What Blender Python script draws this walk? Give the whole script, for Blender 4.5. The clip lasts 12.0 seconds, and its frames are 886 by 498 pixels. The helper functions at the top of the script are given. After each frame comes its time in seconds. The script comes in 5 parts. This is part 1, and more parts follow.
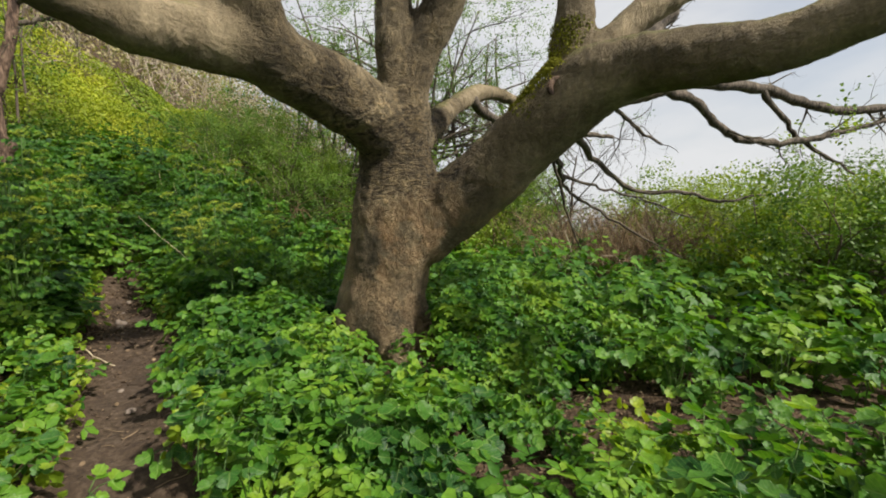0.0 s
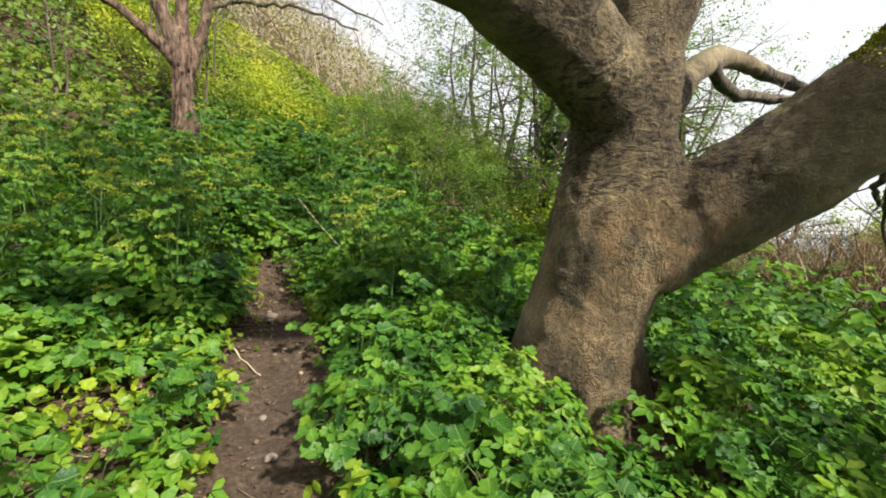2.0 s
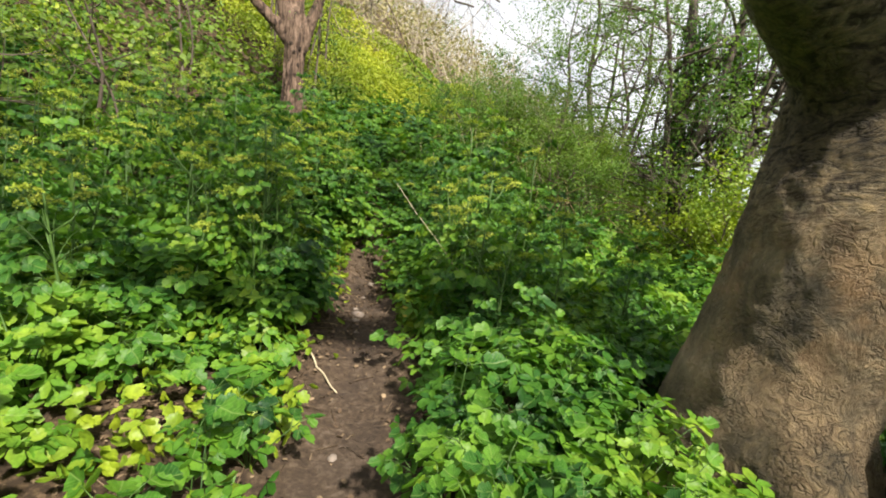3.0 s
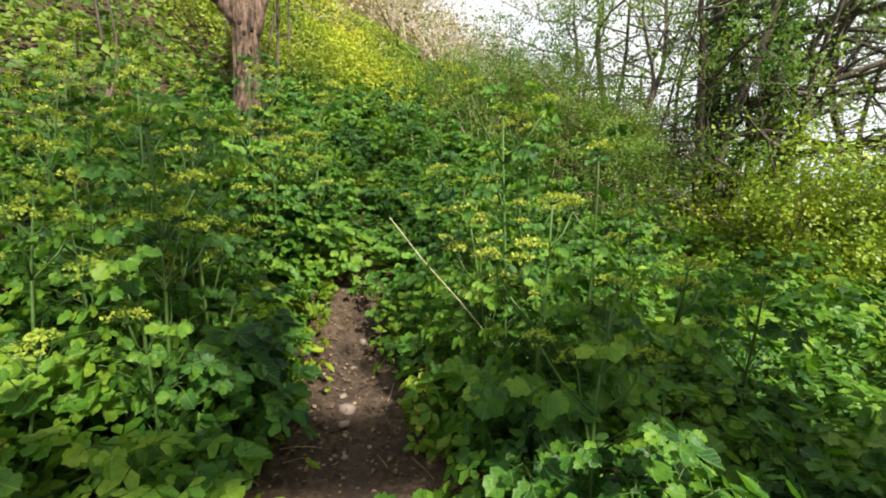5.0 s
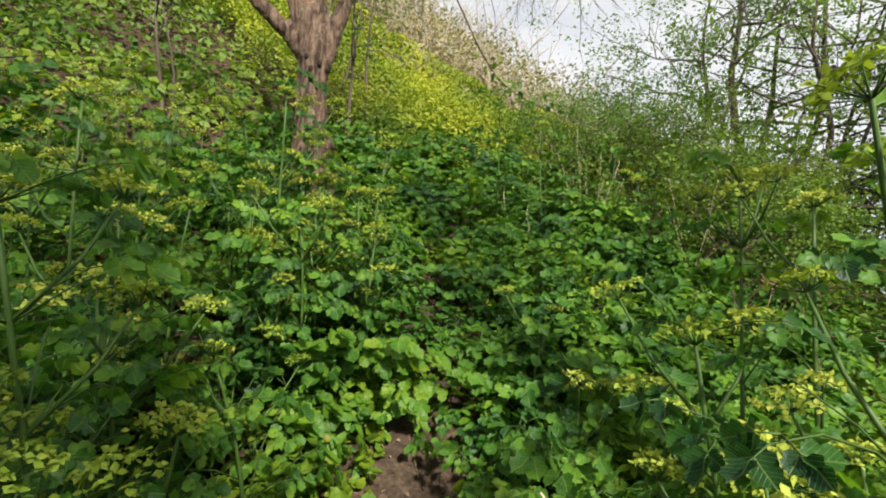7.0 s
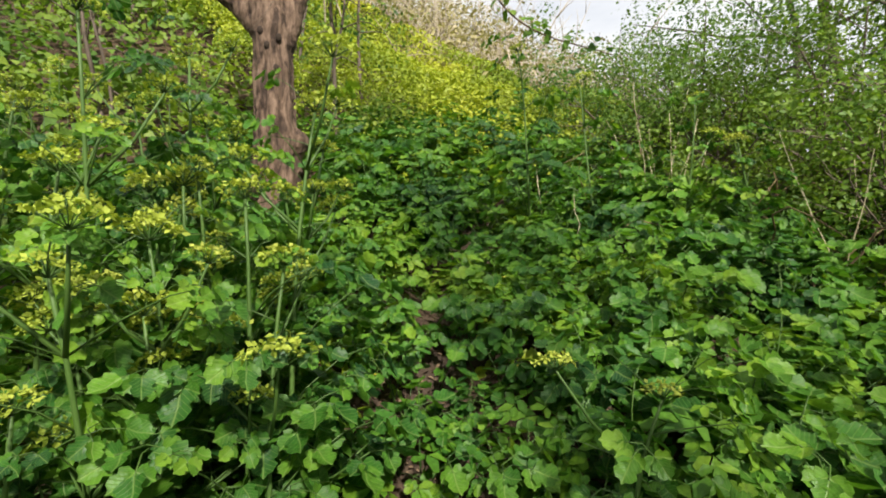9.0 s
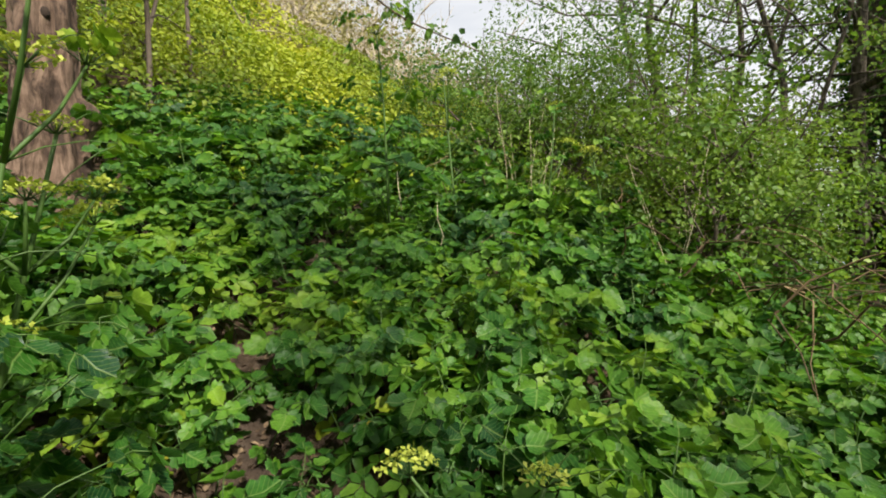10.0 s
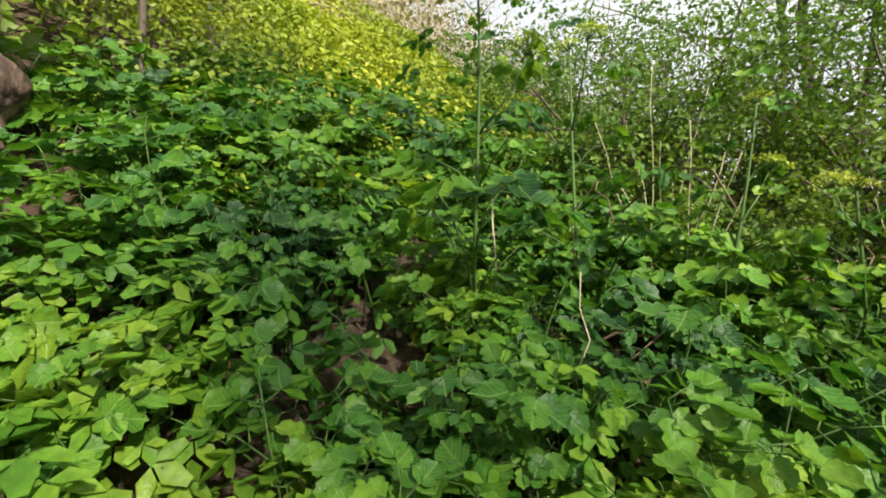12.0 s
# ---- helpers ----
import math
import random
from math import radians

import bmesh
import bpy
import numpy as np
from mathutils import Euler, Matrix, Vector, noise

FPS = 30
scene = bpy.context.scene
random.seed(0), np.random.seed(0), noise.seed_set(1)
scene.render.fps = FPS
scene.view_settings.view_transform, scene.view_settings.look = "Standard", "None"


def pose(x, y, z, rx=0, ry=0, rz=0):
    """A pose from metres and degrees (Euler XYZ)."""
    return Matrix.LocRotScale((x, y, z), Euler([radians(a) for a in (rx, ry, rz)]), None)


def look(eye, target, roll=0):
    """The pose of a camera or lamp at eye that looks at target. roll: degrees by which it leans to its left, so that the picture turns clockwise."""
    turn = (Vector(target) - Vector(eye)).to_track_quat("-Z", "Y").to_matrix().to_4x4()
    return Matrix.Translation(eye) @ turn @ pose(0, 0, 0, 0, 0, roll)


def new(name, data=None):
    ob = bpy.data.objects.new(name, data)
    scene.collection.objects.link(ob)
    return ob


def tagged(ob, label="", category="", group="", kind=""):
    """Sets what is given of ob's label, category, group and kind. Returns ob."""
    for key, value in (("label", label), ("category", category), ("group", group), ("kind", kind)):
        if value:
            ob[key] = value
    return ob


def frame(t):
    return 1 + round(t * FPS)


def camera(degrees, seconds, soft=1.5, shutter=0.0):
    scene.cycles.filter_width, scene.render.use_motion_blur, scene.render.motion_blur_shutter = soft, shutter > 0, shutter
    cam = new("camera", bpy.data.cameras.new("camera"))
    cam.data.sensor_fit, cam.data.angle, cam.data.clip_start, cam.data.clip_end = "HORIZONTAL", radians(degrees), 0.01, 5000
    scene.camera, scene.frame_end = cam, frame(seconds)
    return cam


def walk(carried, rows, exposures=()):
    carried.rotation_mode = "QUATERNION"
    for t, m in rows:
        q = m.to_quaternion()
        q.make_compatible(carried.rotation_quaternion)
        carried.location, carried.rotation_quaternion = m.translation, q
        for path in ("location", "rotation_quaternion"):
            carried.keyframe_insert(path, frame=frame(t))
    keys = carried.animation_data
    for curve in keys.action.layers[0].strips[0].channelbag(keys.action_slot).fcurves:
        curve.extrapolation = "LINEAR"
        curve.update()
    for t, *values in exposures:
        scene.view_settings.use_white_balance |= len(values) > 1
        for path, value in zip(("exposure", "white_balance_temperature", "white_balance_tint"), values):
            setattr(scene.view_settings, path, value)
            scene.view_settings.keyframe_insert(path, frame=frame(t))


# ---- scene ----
cam = camera(90.2, 12.0, 1.9)
PATH = [
    (0, (0.15, -0.018, 1.512), (0.071, 1.98, 1.442), -5.6),
    (0.5, (0.012, 0.134, 1.551), (0.165, 2.126, 1.475), -6.7),
    (1, (-0.186, 0.47, 1.569), (-0.27, 2.468, 1.529), -2.9),
    (1.5, (-0.451, 0.755, 1.59), (-0.795, 2.725, 1.549), -0.3),
    (2, (-0.691, 1.074, 1.633), (-1.308, 2.975, 1.58), -0.8),
    (2.5, (-0.948, 1.416, 1.657), (-1.955, 3.142, 1.583), 2.4),
    (2.7, (-1.038, 1.527, 1.646), (-2.022, 3.266, 1.57), 3.6),
    (4.3, (-1.687, 2.453, 1.961), (-2.625, 4.209, 1.768), 1.9),
    (4.5, (-1.771, 2.521, 2.004), (-2.704, 4.279, 1.808), 0.4),
    (5, (-1.992, 2.829, 2.028), (-2.946, 4.58, 1.873), -0.8),
    (5.5, (-2.21, 3.063, 2.058), (-3.316, 4.722, 1.901), 0.2),
    (6, (-2.555, 3.322, 2.208), (-3.715, 4.946, 2.06), 0.2),
    (6.5, (-2.757, 3.641, 2.271), (-3.947, 5.247, 2.188), 0.0),
    (7, (-2.995, 3.999, 2.366), (-4.208, 5.588, 2.424), 2.1),
    (7.2, (-3.073, 4.106, 2.412), (-4.301, 5.684, 2.456), 1.3),
    (8.8, (-3.594, 5.134, 2.494), (-4.945, 6.604, 2.603), -3.8),
    (9, (-3.66, 5.198, 2.489), (-5.012, 6.669, 2.578), -2.9),
    (9.5, (-3.806, 5.368, 2.621), (-4.938, 7.013, 2.729), -1.5),
    (10, (-3.838, 5.586, 2.613), (-4.697, 7.393, 2.647), -3.4),
    (10.5, (-4.008, 5.871, 2.68), (-4.926, 7.646, 2.773), -0.6),
    (11, (-4.309, 6.082, 2.733), (-5.389, 7.765, 2.779), 2.4),
    (11.5, (-4.517, 6.26, 2.897), (-5.648, 7.909, 2.93), 2.1),
    (12, (-4.693, 6.601, 3.007), (-5.7, 8.329, 3.022), 0.8),
]
walk(cam, [(t, look(eye, target, roll)) for t, eye, target, roll in PATH], [(0.0, 0.5), (0.5, 0.46), (2.0, 1.0), (2.5, 1.08), (5.0, 1.14), (6.0, 1.3), (7.0, 0.8), (9.0, 0.92), (9.5, 0.8), (10.5, 0.94), (11.0, 1.14), (11.5, 1.05), (12.0, 1.05)])

# ---- world, sun ----
world = bpy.data.worlds.new("sky")
scene.world = world
world.use_nodes = True
wt = world.node_tree
for n in list(wt.nodes):
    wt.nodes.remove(n)
SUN_EL, SUN_AZ = 39.0, 119.0  # degrees above the horizon; degrees east of +y
w_out = wt.nodes.new("ShaderNodeOutputWorld")
w_bg = wt.nodes.new("ShaderNodeBackground")
w_sky = wt.nodes.new("ShaderNodeTexSky")
w_sky.sky_type = "NISHITA"
w_sky.sun_disc = False
w_sky.sun_elevation, w_sky.sun_rotation = radians(SUN_EL), radians(SUN_AZ)
w_sky.air_density, w_sky.dust_density = 1.0, 2.0
w_co = wt.nodes.new("ShaderNodeTexCoord")
w_map = wt.nodes.new("ShaderNodeMapping")
w_map.inputs["Scale"].default_value = (1.0, 1.0, 3.0)
w_no = wt.nodes.new("ShaderNodeTexNoise")
w_no.inputs["Scale"].default_value, w_no.inputs["Detail"].default_value = 2.2, 6.0
w_rp = wt.nodes.new("ShaderNodeValToRGB")
w_rp.color_ramp.elements[0].position, w_rp.color_ramp.elements[0].color = 0.30, (0.55, 0.55, 0.55, 1)
w_rp.color_ramp.elements[1].position, w_rp.color_ramp.elements[1].color = 0.55, (0.97, 0.97, 0.97, 1)
w_mix = wt.nodes.new("ShaderNodeMix")
w_mix.data_type = "RGBA"
w_mix.inputs[7].default_value = (6.2, 6.25, 6.35, 1)  # bright cloud cover
wt.links.new(w_co.outputs["Generated"], w_map.inputs[0])
wt.links.new(w_map.outputs[0], w_no.inputs["Vector"])
wt.links.new(w_no.outputs["Fac"], w_rp.inputs[0])
wt.links.new(w_rp.outputs["Color"], w_mix.inputs[0])
wt.links.new(w_sky.outputs[0], w_mix.inputs[6])
wt.links.new(w_mix.outputs[2], w_bg.inputs["Color"])
w_bg.inputs["Strength"].default_value = 0.09
wt.links.new(w_bg.outputs[0], w_out.inputs[0])

sun = new("sun", bpy.data.lights.new("sun", "SUN"))
sun.data.energy, sun.data.angle, sun.data.color = 5.0, radians(3), (1.0, 0.94, 0.84)
sun_dir = Vector((math.sin(radians(SUN_AZ)) * math.cos(radians(SUN_EL)), math.cos(radians(SUN_AZ)) * math.cos(radians(SUN_EL)), math.sin(radians(SUN_EL))))
sun.matrix_world = look(sun_dir * 60, (0, 0, 0))


# ---- materials ----
def nodes_of(name):
    m = bpy.data.materials.new(name)
    m.use_nodes = True
    t = m.node_tree
    b = t.nodes["Principled BSDF"]
    return m, t, b, t.nodes["Material Output"]


def ramp(t, fac, stops):
    r = t.nodes.new("ShaderNodeValToRGB")
    e = r.color_ramp.elements
    while len(e) < len(stops):
        e.new(0.5)
    for k, (p, c) in enumerate(stops):
        e[k].position, e[k].color = p, (*c, 1)
    t.links.new(fac, r.inputs[0])
    return r.outputs["Color"]


def tex_noise(t, scale, detail=4.0, stretch=None, rough=0.55, swirl=0.0):
    co = t.nodes.new("ShaderNodeTexCoord")
    n = t.nodes.new("ShaderNodeTexNoise")
    n.inputs["Scale"].default_value, n.inputs["Detail"].default_value, n.inputs["Roughness"].default_value = scale, detail, rough
    n.inputs["Distortion"].default_value = swirl
    src = co.outputs["Object"]
    if stretch:
        mp = t.nodes.new("ShaderNodeMapping")
        mp.inputs["Scale"].default_value = stretch
        t.links.new(src, mp.inputs[0])
        src = mp.outputs[0]
    t.links.new(src, n.inputs["Vector"])
    return n.outputs["Fac"]


def mixed(t, fac, a, b, mode="MIX"):
    m = t.nodes.new("ShaderNodeMix")
    m.data_type, m.blend_type = "RGBA", mode
    for sock, v in ((m.inputs[0], fac), (m.inputs[6], a), (m.inputs[7], b)):
        if isinstance(v, (int, float)):
            sock.default_value = v
        elif isinstance(v, tuple):
            sock.default_value = (*v, 1)
        else:
            t.links.new(v, sock)
    return m.outputs[2]


def calc(t, op, a, b):
    m = t.nodes.new("ShaderNodeMath")
    m.operation = op
    for sock, v in ((m.inputs[0], a), (m.inputs[1], b)):
        if isinstance(v, (int, float)):
            sock.default_value = v
        else:
            t.links.new(v, sock)
    return m.outputs[0]


def bump(t, b, height, strength, dist=0.02):
    n = t.nodes.new("ShaderNodeBump")
    n.inputs["Strength"].default_value, n.inputs["Distance"].default_value = strength, dist
    t.links.new(height, n.inputs["Height"])
    t.links.new(n.outputs[0], b.inputs["Normal"])


def leaf_mat(name, stops, rough=0.42, through_light=0.3, spec=0.45, patch=1.2, veins=False):
    """Leaf tissue: colour varies by leaf, by plant and in drifts across the ground; light passes through it."""
    m, t, b, out = nodes_of(name)
    geo = t.nodes.new("ShaderNodeNewGeometry")
    inf = t.nodes.new("ShaderNodeObjectInfo")
    w = t.nodes.new("ShaderNodeTexNoise")
    w.inputs["Scale"].default_value, w.inputs["Detail"].default_value = patch, 2.0
    t.links.new(geo.outputs["Position"], w.inputs["Vector"])
    a = calc(t, "MULTIPLY", geo.outputs["Random Per Island"], 0.3)
    a = calc(t, "ADD", a, calc(t, "MULTIPLY", inf.outputs["Random"], 0.2))
    # wide drifts also put the contrast of shaded and bright patches into the colour
    a = calc(t, "ADD", a, calc(t, "MULTIPLY", w.outputs["Fac"], 1.5))
    col = ramp(t, calc(t, "SUBTRACT", a, 0.51), stops)
    fine = t.nodes.new("ShaderNodeTexNoise")
    fine.inputs["Scale"].default_value, fine.inputs["Detail"].default_value = 55.0, 3.0
    t.links.new(geo.outputs["Position"], fine.inputs["Vector"])
    dull = ramp(t, fine.outputs["Fac"], [(0.3, (0.72, 0.72, 0.72)), (0.7, (1.1, 1.1, 1.05))])
    col = mixed(t, 1.0, col, dull, "MULTIPLY")
    relief = fine.outputs["Fac"]
    if veins:
        lx, ly = t.nodes.new("ShaderNodeAttribute"), t.nodes.new("ShaderNodeAttribute")
        lx.attribute_name, ly.attribute_name = "across", "along"
        ax = calc(t, "ABSOLUTE", lx.outputs["Fac"], 0.0)
        rib = ramp(t, ax, [(0.012, (1, 1, 1)), (0.04, (0, 0, 0))])
        side = calc(t, "SINE", calc(t, "MULTIPLY", calc(t, "SUBTRACT", ly.outputs["Fac"], calc(t, "MULTIPLY", ax, 0.9)), 38.0), 0.0)
        side = ramp(t, side, [(0.82, (0, 0, 0)), (1.0, (0.7, 0.7, 0.7))])
        vein = calc(t, "MAXIMUM", rib, side)
        col = mixed(t, calc(t, "MULTIPLY", vein, 0.4), col, (0.26, 0.36, 0.1))
        relief = calc(t, "SUBTRACT", relief, calc(t, "MULTIPLY", vein, 0.5))
    t.links.new(col, b.inputs["Base Color"])
    b.inputs["Roughness"].default_value = rough
    b.inputs["Specular IOR Level"].default_value = spec
    bump(t, b, relief, 0.4, 0.01)
    tr = t.nodes.new("ShaderNodeBsdfTranslucent")
    t.links.new(mixed(t, 1.0, col, (1.25, 1.3, 0.55), "MULTIPLY"), tr.inputs["Color"])
    mx = t.nodes.new("ShaderNodeMixShader")
    mx.inputs[0].default_value = through_light
    t.links.new(b.outputs[0], mx.inputs[1])
    t.links.new(tr.outputs[0], mx.inputs[2])
    t.links.new(mx.outputs[0], out.inputs["Surface"])
    return m


def bark_mat(name, dark, mid, light, scale=6.0, stretch=(1, 1, 0.35), moss=0.0, rust=None, relief=0.6):
    m, t, b, out = nodes_of(name)
    big = tex_noise(t, scale * 0.35, 4)
    fine = tex_noise(t, scale * 3.2, 7, stretch, 0.65, 0.9)
    col = ramp(t, fine, [(0.4, dark), (0.49, mid), (0.62, light)])
    col = mixed(t, ramp(t, big, [(0.35, (0, 0, 0)), (0.65, (1, 1, 1))]), col, mixed(t, 0.15, col, light))
    if rust:
        blot = tex_noise(t, 2.6, 5)
        co = t.nodes.new("ShaderNodeTexCoord")
        sep = t.nodes.new("ShaderNodeSeparateXYZ")
        t.links.new(co.outputs["Object"], sep.inputs[0])
        low = ramp(t, calc(t, "ADD", calc(t, "MULTIPLY", sep.outputs[2], 0.3), calc(t, "MULTIPLY", blot, 0.5)), [(0.62, (1, 1, 1)), (0.95, (0, 0, 0))])
        col = mixed(t, calc(t, "MULTIPLY", low, 0.75), col, mixed(t, 0.7, col, rust))
    if moss:
        geo = t.nodes.new("ShaderNodeNewGeometry")
        sep2 = t.nodes.new("ShaderNodeSeparateXYZ")
        t.links.new(geo.outputs["Normal"], sep2.inputs[0])
        mask = ramp(t, calc(t, "ADD", calc(t, "MULTIPLY", sep2.outputs[2], 0.6), calc(t, "MULTIPLY", tex_noise(t, 5.0, 5), 0.6)), [(0.66, (0, 0, 0)), (0.86, (moss, moss, moss))])
        col = mixed(t, mask, col, mixed(t, tex_noise(t, 60, 3), (0.05, 0.065, 0.012), (0.16, 0.17, 0.03)))
    t.links.new(col, b.inputs["Base Color"])
    b.inputs["Roughness"].default_value = 0.82
    b.inputs["Specular IOR Level"].default_value = 0.25
    ridge = tex_noise(t, scale * 1.3, 8, stretch, 0.7)
    bump(t, b, calc(t, "ADD", fine, calc(t, "MULTIPLY", ridge, 0.8)), relief, 0.03)
    return m


def plates(t, scale, stretch, warp):
    """Distance to the cracks between plates of bark."""
    co = t.nodes.new("ShaderNodeTexCoord")
    mp = t.nodes.new("ShaderNodeMapping")
    mp.inputs["Scale"].default_value = stretch
    n = t.nodes.new("ShaderNodeTexNoise")
    n.inputs["Scale"].default_value, n.inputs["Detail"].default_value = 5.0, 5.0
    t.links.new(co.outputs["Object"], n.inputs["Vector"])
    add = t.nodes.new("ShaderNodeVectorMath")
    add.operation = "MULTIPLY_ADD"
    add.inputs[1].default_value = (warp, warp, warp)
    t.links.new(n.outputs["Color"], add.inputs[0])
    t.links.new(co.outputs["Object"], add.inputs[2])
    t.links.new(add.outputs[0], mp.inputs[0])
    v = t.nodes.new("ShaderNodeTexVoronoi")
    v.feature = "DISTANCE_TO_EDGE"
    v.inputs["Scale"].default_value = scale
    t.links.new(mp.outputs[0], v.inputs["Vector"])
    return v.outputs["Distance"]


def old_bark_mat():
    """Smooth olive-grey bark with wrinkled collars under the limbs, rusty patches, upright streaks low down and moss on top."""
    m, t, b, out = nodes_of("old_bark")
    co = t.nodes.new("ShaderNodeTexCoord")
    sep = t.nodes.new("ShaderNodeSeparateXYZ")
    t.links.new(co.outputs["Object"], sep.inputs[0])
    z = sep.outputs[2]
    broad, blot = tex_noise(t, 1.7, 5), tex_noise(t, 3.4, 6, None, 0.6)
    grain, streak = tex_noise(t, 42, 6, None, 0.65), tex_noise(t, 14, 7, (1, 1, 0.22), 0.65)
    rings = tex_noise(t, 8, 8, (1.0, 1.0, 2.6), 0.66, 1.4)
    ridge = tex_noise(t, 7, 9, (1, 1, 0.7), 0.7, 2.2)
    col = ramp(t, broad, [(0.3, (0.075, 0.06, 0.036)), (0.5, (0.15, 0.12, 0.074)), (0.7, (0.28, 0.23, 0.15))])
    column = ramp(t, calc(t, "ABSOLUTE", calc(t, "ADD", sep.outputs[0], 0.35), 0.0), [(0.45, (1, 1, 1)), (0.8, (0.22, 0.22, 0.22))])
    col = mixed(t, calc(t, "MULTIPLY", column, 0.65), col, mixed(t, 1.0, col, ramp(t, ridge, [(0.36, (0.3, 0.28, 0.25)), (0.5, (1, 1, 1)), (0.66, (1.7, 1.6, 1.4))]), "MULTIPLY"))
    col = mixed(t, 0.55, col, mixed(t, 1.0, col, ramp(t, streak, [(0.3, (0.5, 0.48, 0.45)), (0.65, (1.35, 1.3, 1.2))]), "MULTIPLY"))
    col = mixed(t, 0.5, col, mixed(t, 1.0, col, ramp(t, grain, [(0.3, (0.6, 0.6, 0.6)), (0.7, (1.3, 1.3, 1.3))]), "MULTIPLY"))
    band = ramp(t, calc(t, "ADD", calc(t, "MULTIPLY", z, 0.25), calc(t, "MULTIPLY", broad, 0.16)), [(0.5, (0, 0, 0)), (0.58, (1, 1, 1)), (0.76, (1, 1, 1)), (0.85, (0, 0, 0))])
    band = calc(t, "MULTIPLY", band, column)
    crease = ramp(t, rings, [(0.4, (0.22, 0.19, 0.16)), (0.5, (1, 1, 1)), (0.66, (1.5, 1.4, 1.22))])
    col = mixed(t, calc(t, "MULTIPLY", band, 0.95), col, mixed(t, 1.0, col, crease, "MULTIPLY"))
    low = ramp(t, calc(t, "ADD", calc(t, "MULTIPLY", z, 0.28), calc(t, "MULTIPLY", blot, 0.5)), [(0.55, (0.35, 0.35, 0.35)), (0.72, (1, 1, 1)), (0.84, (0, 0, 0))])
    spots = ramp(t, blot, [(0.44, (0, 0, 0)), (0.56, (1, 1, 1))])
    col = mixed(t, calc(t, "MULTIPLY", calc(t, "MULTIPLY", low, spots), 0.6), col, (0.25, 0.145, 0.066))
    crack = plates(t, 8.0, (1.0, 1.0, 2.4), 0.6)
    torn = calc(t, "MULTIPLY", column, ramp(t, tex_noise(t, 2.1, 4), [(0.42, (0, 0, 0)), (0.56, (1, 1, 1))]))
    col = mixed(t, calc(t, "MULTIPLY", torn, 0.4), col, mixed(t, 1.0, col, ramp(t, crack, [(0.0, (0.25, 0.22, 0.2)), (0.06, (0.95, 0.93, 0.9)), (0.3, (1.25, 1.2, 1.1))]), "MULTIPLY"))
    geo = t.nodes.new("ShaderNodeNewGeometry")
    sep2 = t.nodes.new("ShaderNodeSeparateXYZ")
    t.links.new(geo.outputs["Normal"], sep2.inputs[0])
    top = ramp(t, calc(t, "ADD", calc(t, "MULTIPLY", sep2.outputs[2], 0.6), calc(t, "MULTIPLY", blot, 0.6)), [(0.72, (0, 0, 0)), (0.9, (0.8, 0.8, 0.8))])
    col = mixed(t, top, col, mixed(t, grain, (0.05, 0.06, 0.012), (0.15, 0.15, 0.03)))
    t.links.new(col, b.inputs["Base Color"])
    b.inputs["Roughness"].default_value = 0.8
    b.inputs["Specular IOR Level"].default_value = 0.25
    h = calc(t, "ADD", calc(t, "MULTIPLY", grain, 0.35), calc(t, "MULTIPLY", streak, 0.6))
    h = calc(t, "ADD", h, calc(t, "MULTIPLY", calc(t, "MULTIPLY", rings, band), 2.6))
    h = calc(t, "ADD", h, calc(t, "MULTIPLY", calc(t, "MULTIPLY", ramp(t, crack, [(0.0, (0, 0, 0)), (0.12, (1, 1, 1))]), torn), 0.45))
    bump(t, b, calc(t, "ADD", h, calc(t, "MULTIPLY", calc(t, "MULTIPLY", ridge, column), 1.6)), 1.0, 0.05)
    return m


def earth_mat():
    m, t, b, out = nodes_of("earth")
    at = t.nodes.new("ShaderNodeAttribute")
    at.attribute_name = "trodden"
    big, fine, grit = tex_noise(t, 1.3, 4), tex_noise(t, 22, 8, None, 0.7), tex_noise(t, 140, 3)
    litter = ramp(t, fine, [(0.3, (0.018, 0.013, 0.009)), (0.5, (0.055, 0.036, 0.022)), (0.7, (0.15, 0.1, 0.055))])
    soil = ramp(t, fine, [(0.3, (0.025, 0.017, 0.012)), (0.52, (0.095, 0.064, 0.04)), (0.75, (0.21, 0.16, 0.12))])
    soil = mixed(t, ramp(t, big, [(0.4, (0, 0, 0)), (0.6, (0.6, 0.6, 0.6))]), soil, (0.045, 0.033, 0.026), "MIX")
    col = mixed(t, at.outputs["Fac"], litter, soil)
    t.links.new(col, b.inputs["Base Color"])
    b.inputs["Roughness"].default_value = 0.93
    b.inputs["Specular IOR Level"].default_value = 0.2
    bump(t, b, calc(t, "ADD", fine, calc(t, "MULTIPLY", grit, 0.4)), 0.8, 0.03)
    return m


def plain_mat(name, stops, rough=0.7, scale=18.0):
    m, t, b, out = nodes_of(name)
    geo = t.nodes.new("ShaderNodeNewGeometry")
    f = calc(t, "ADD", calc(t, "MULTIPLY", geo.outputs["Random Per Island"], 0.55), calc(t, "MULTIPLY", tex_noise(t, scale, 4), 0.5))
    t.links.new(ramp(t, f, stops), b.inputs["Base Color"])
    b.inputs["Roughness"].default_value = rough
    b.inputs["Specular IOR Level"].default_value = 0.3
    return m


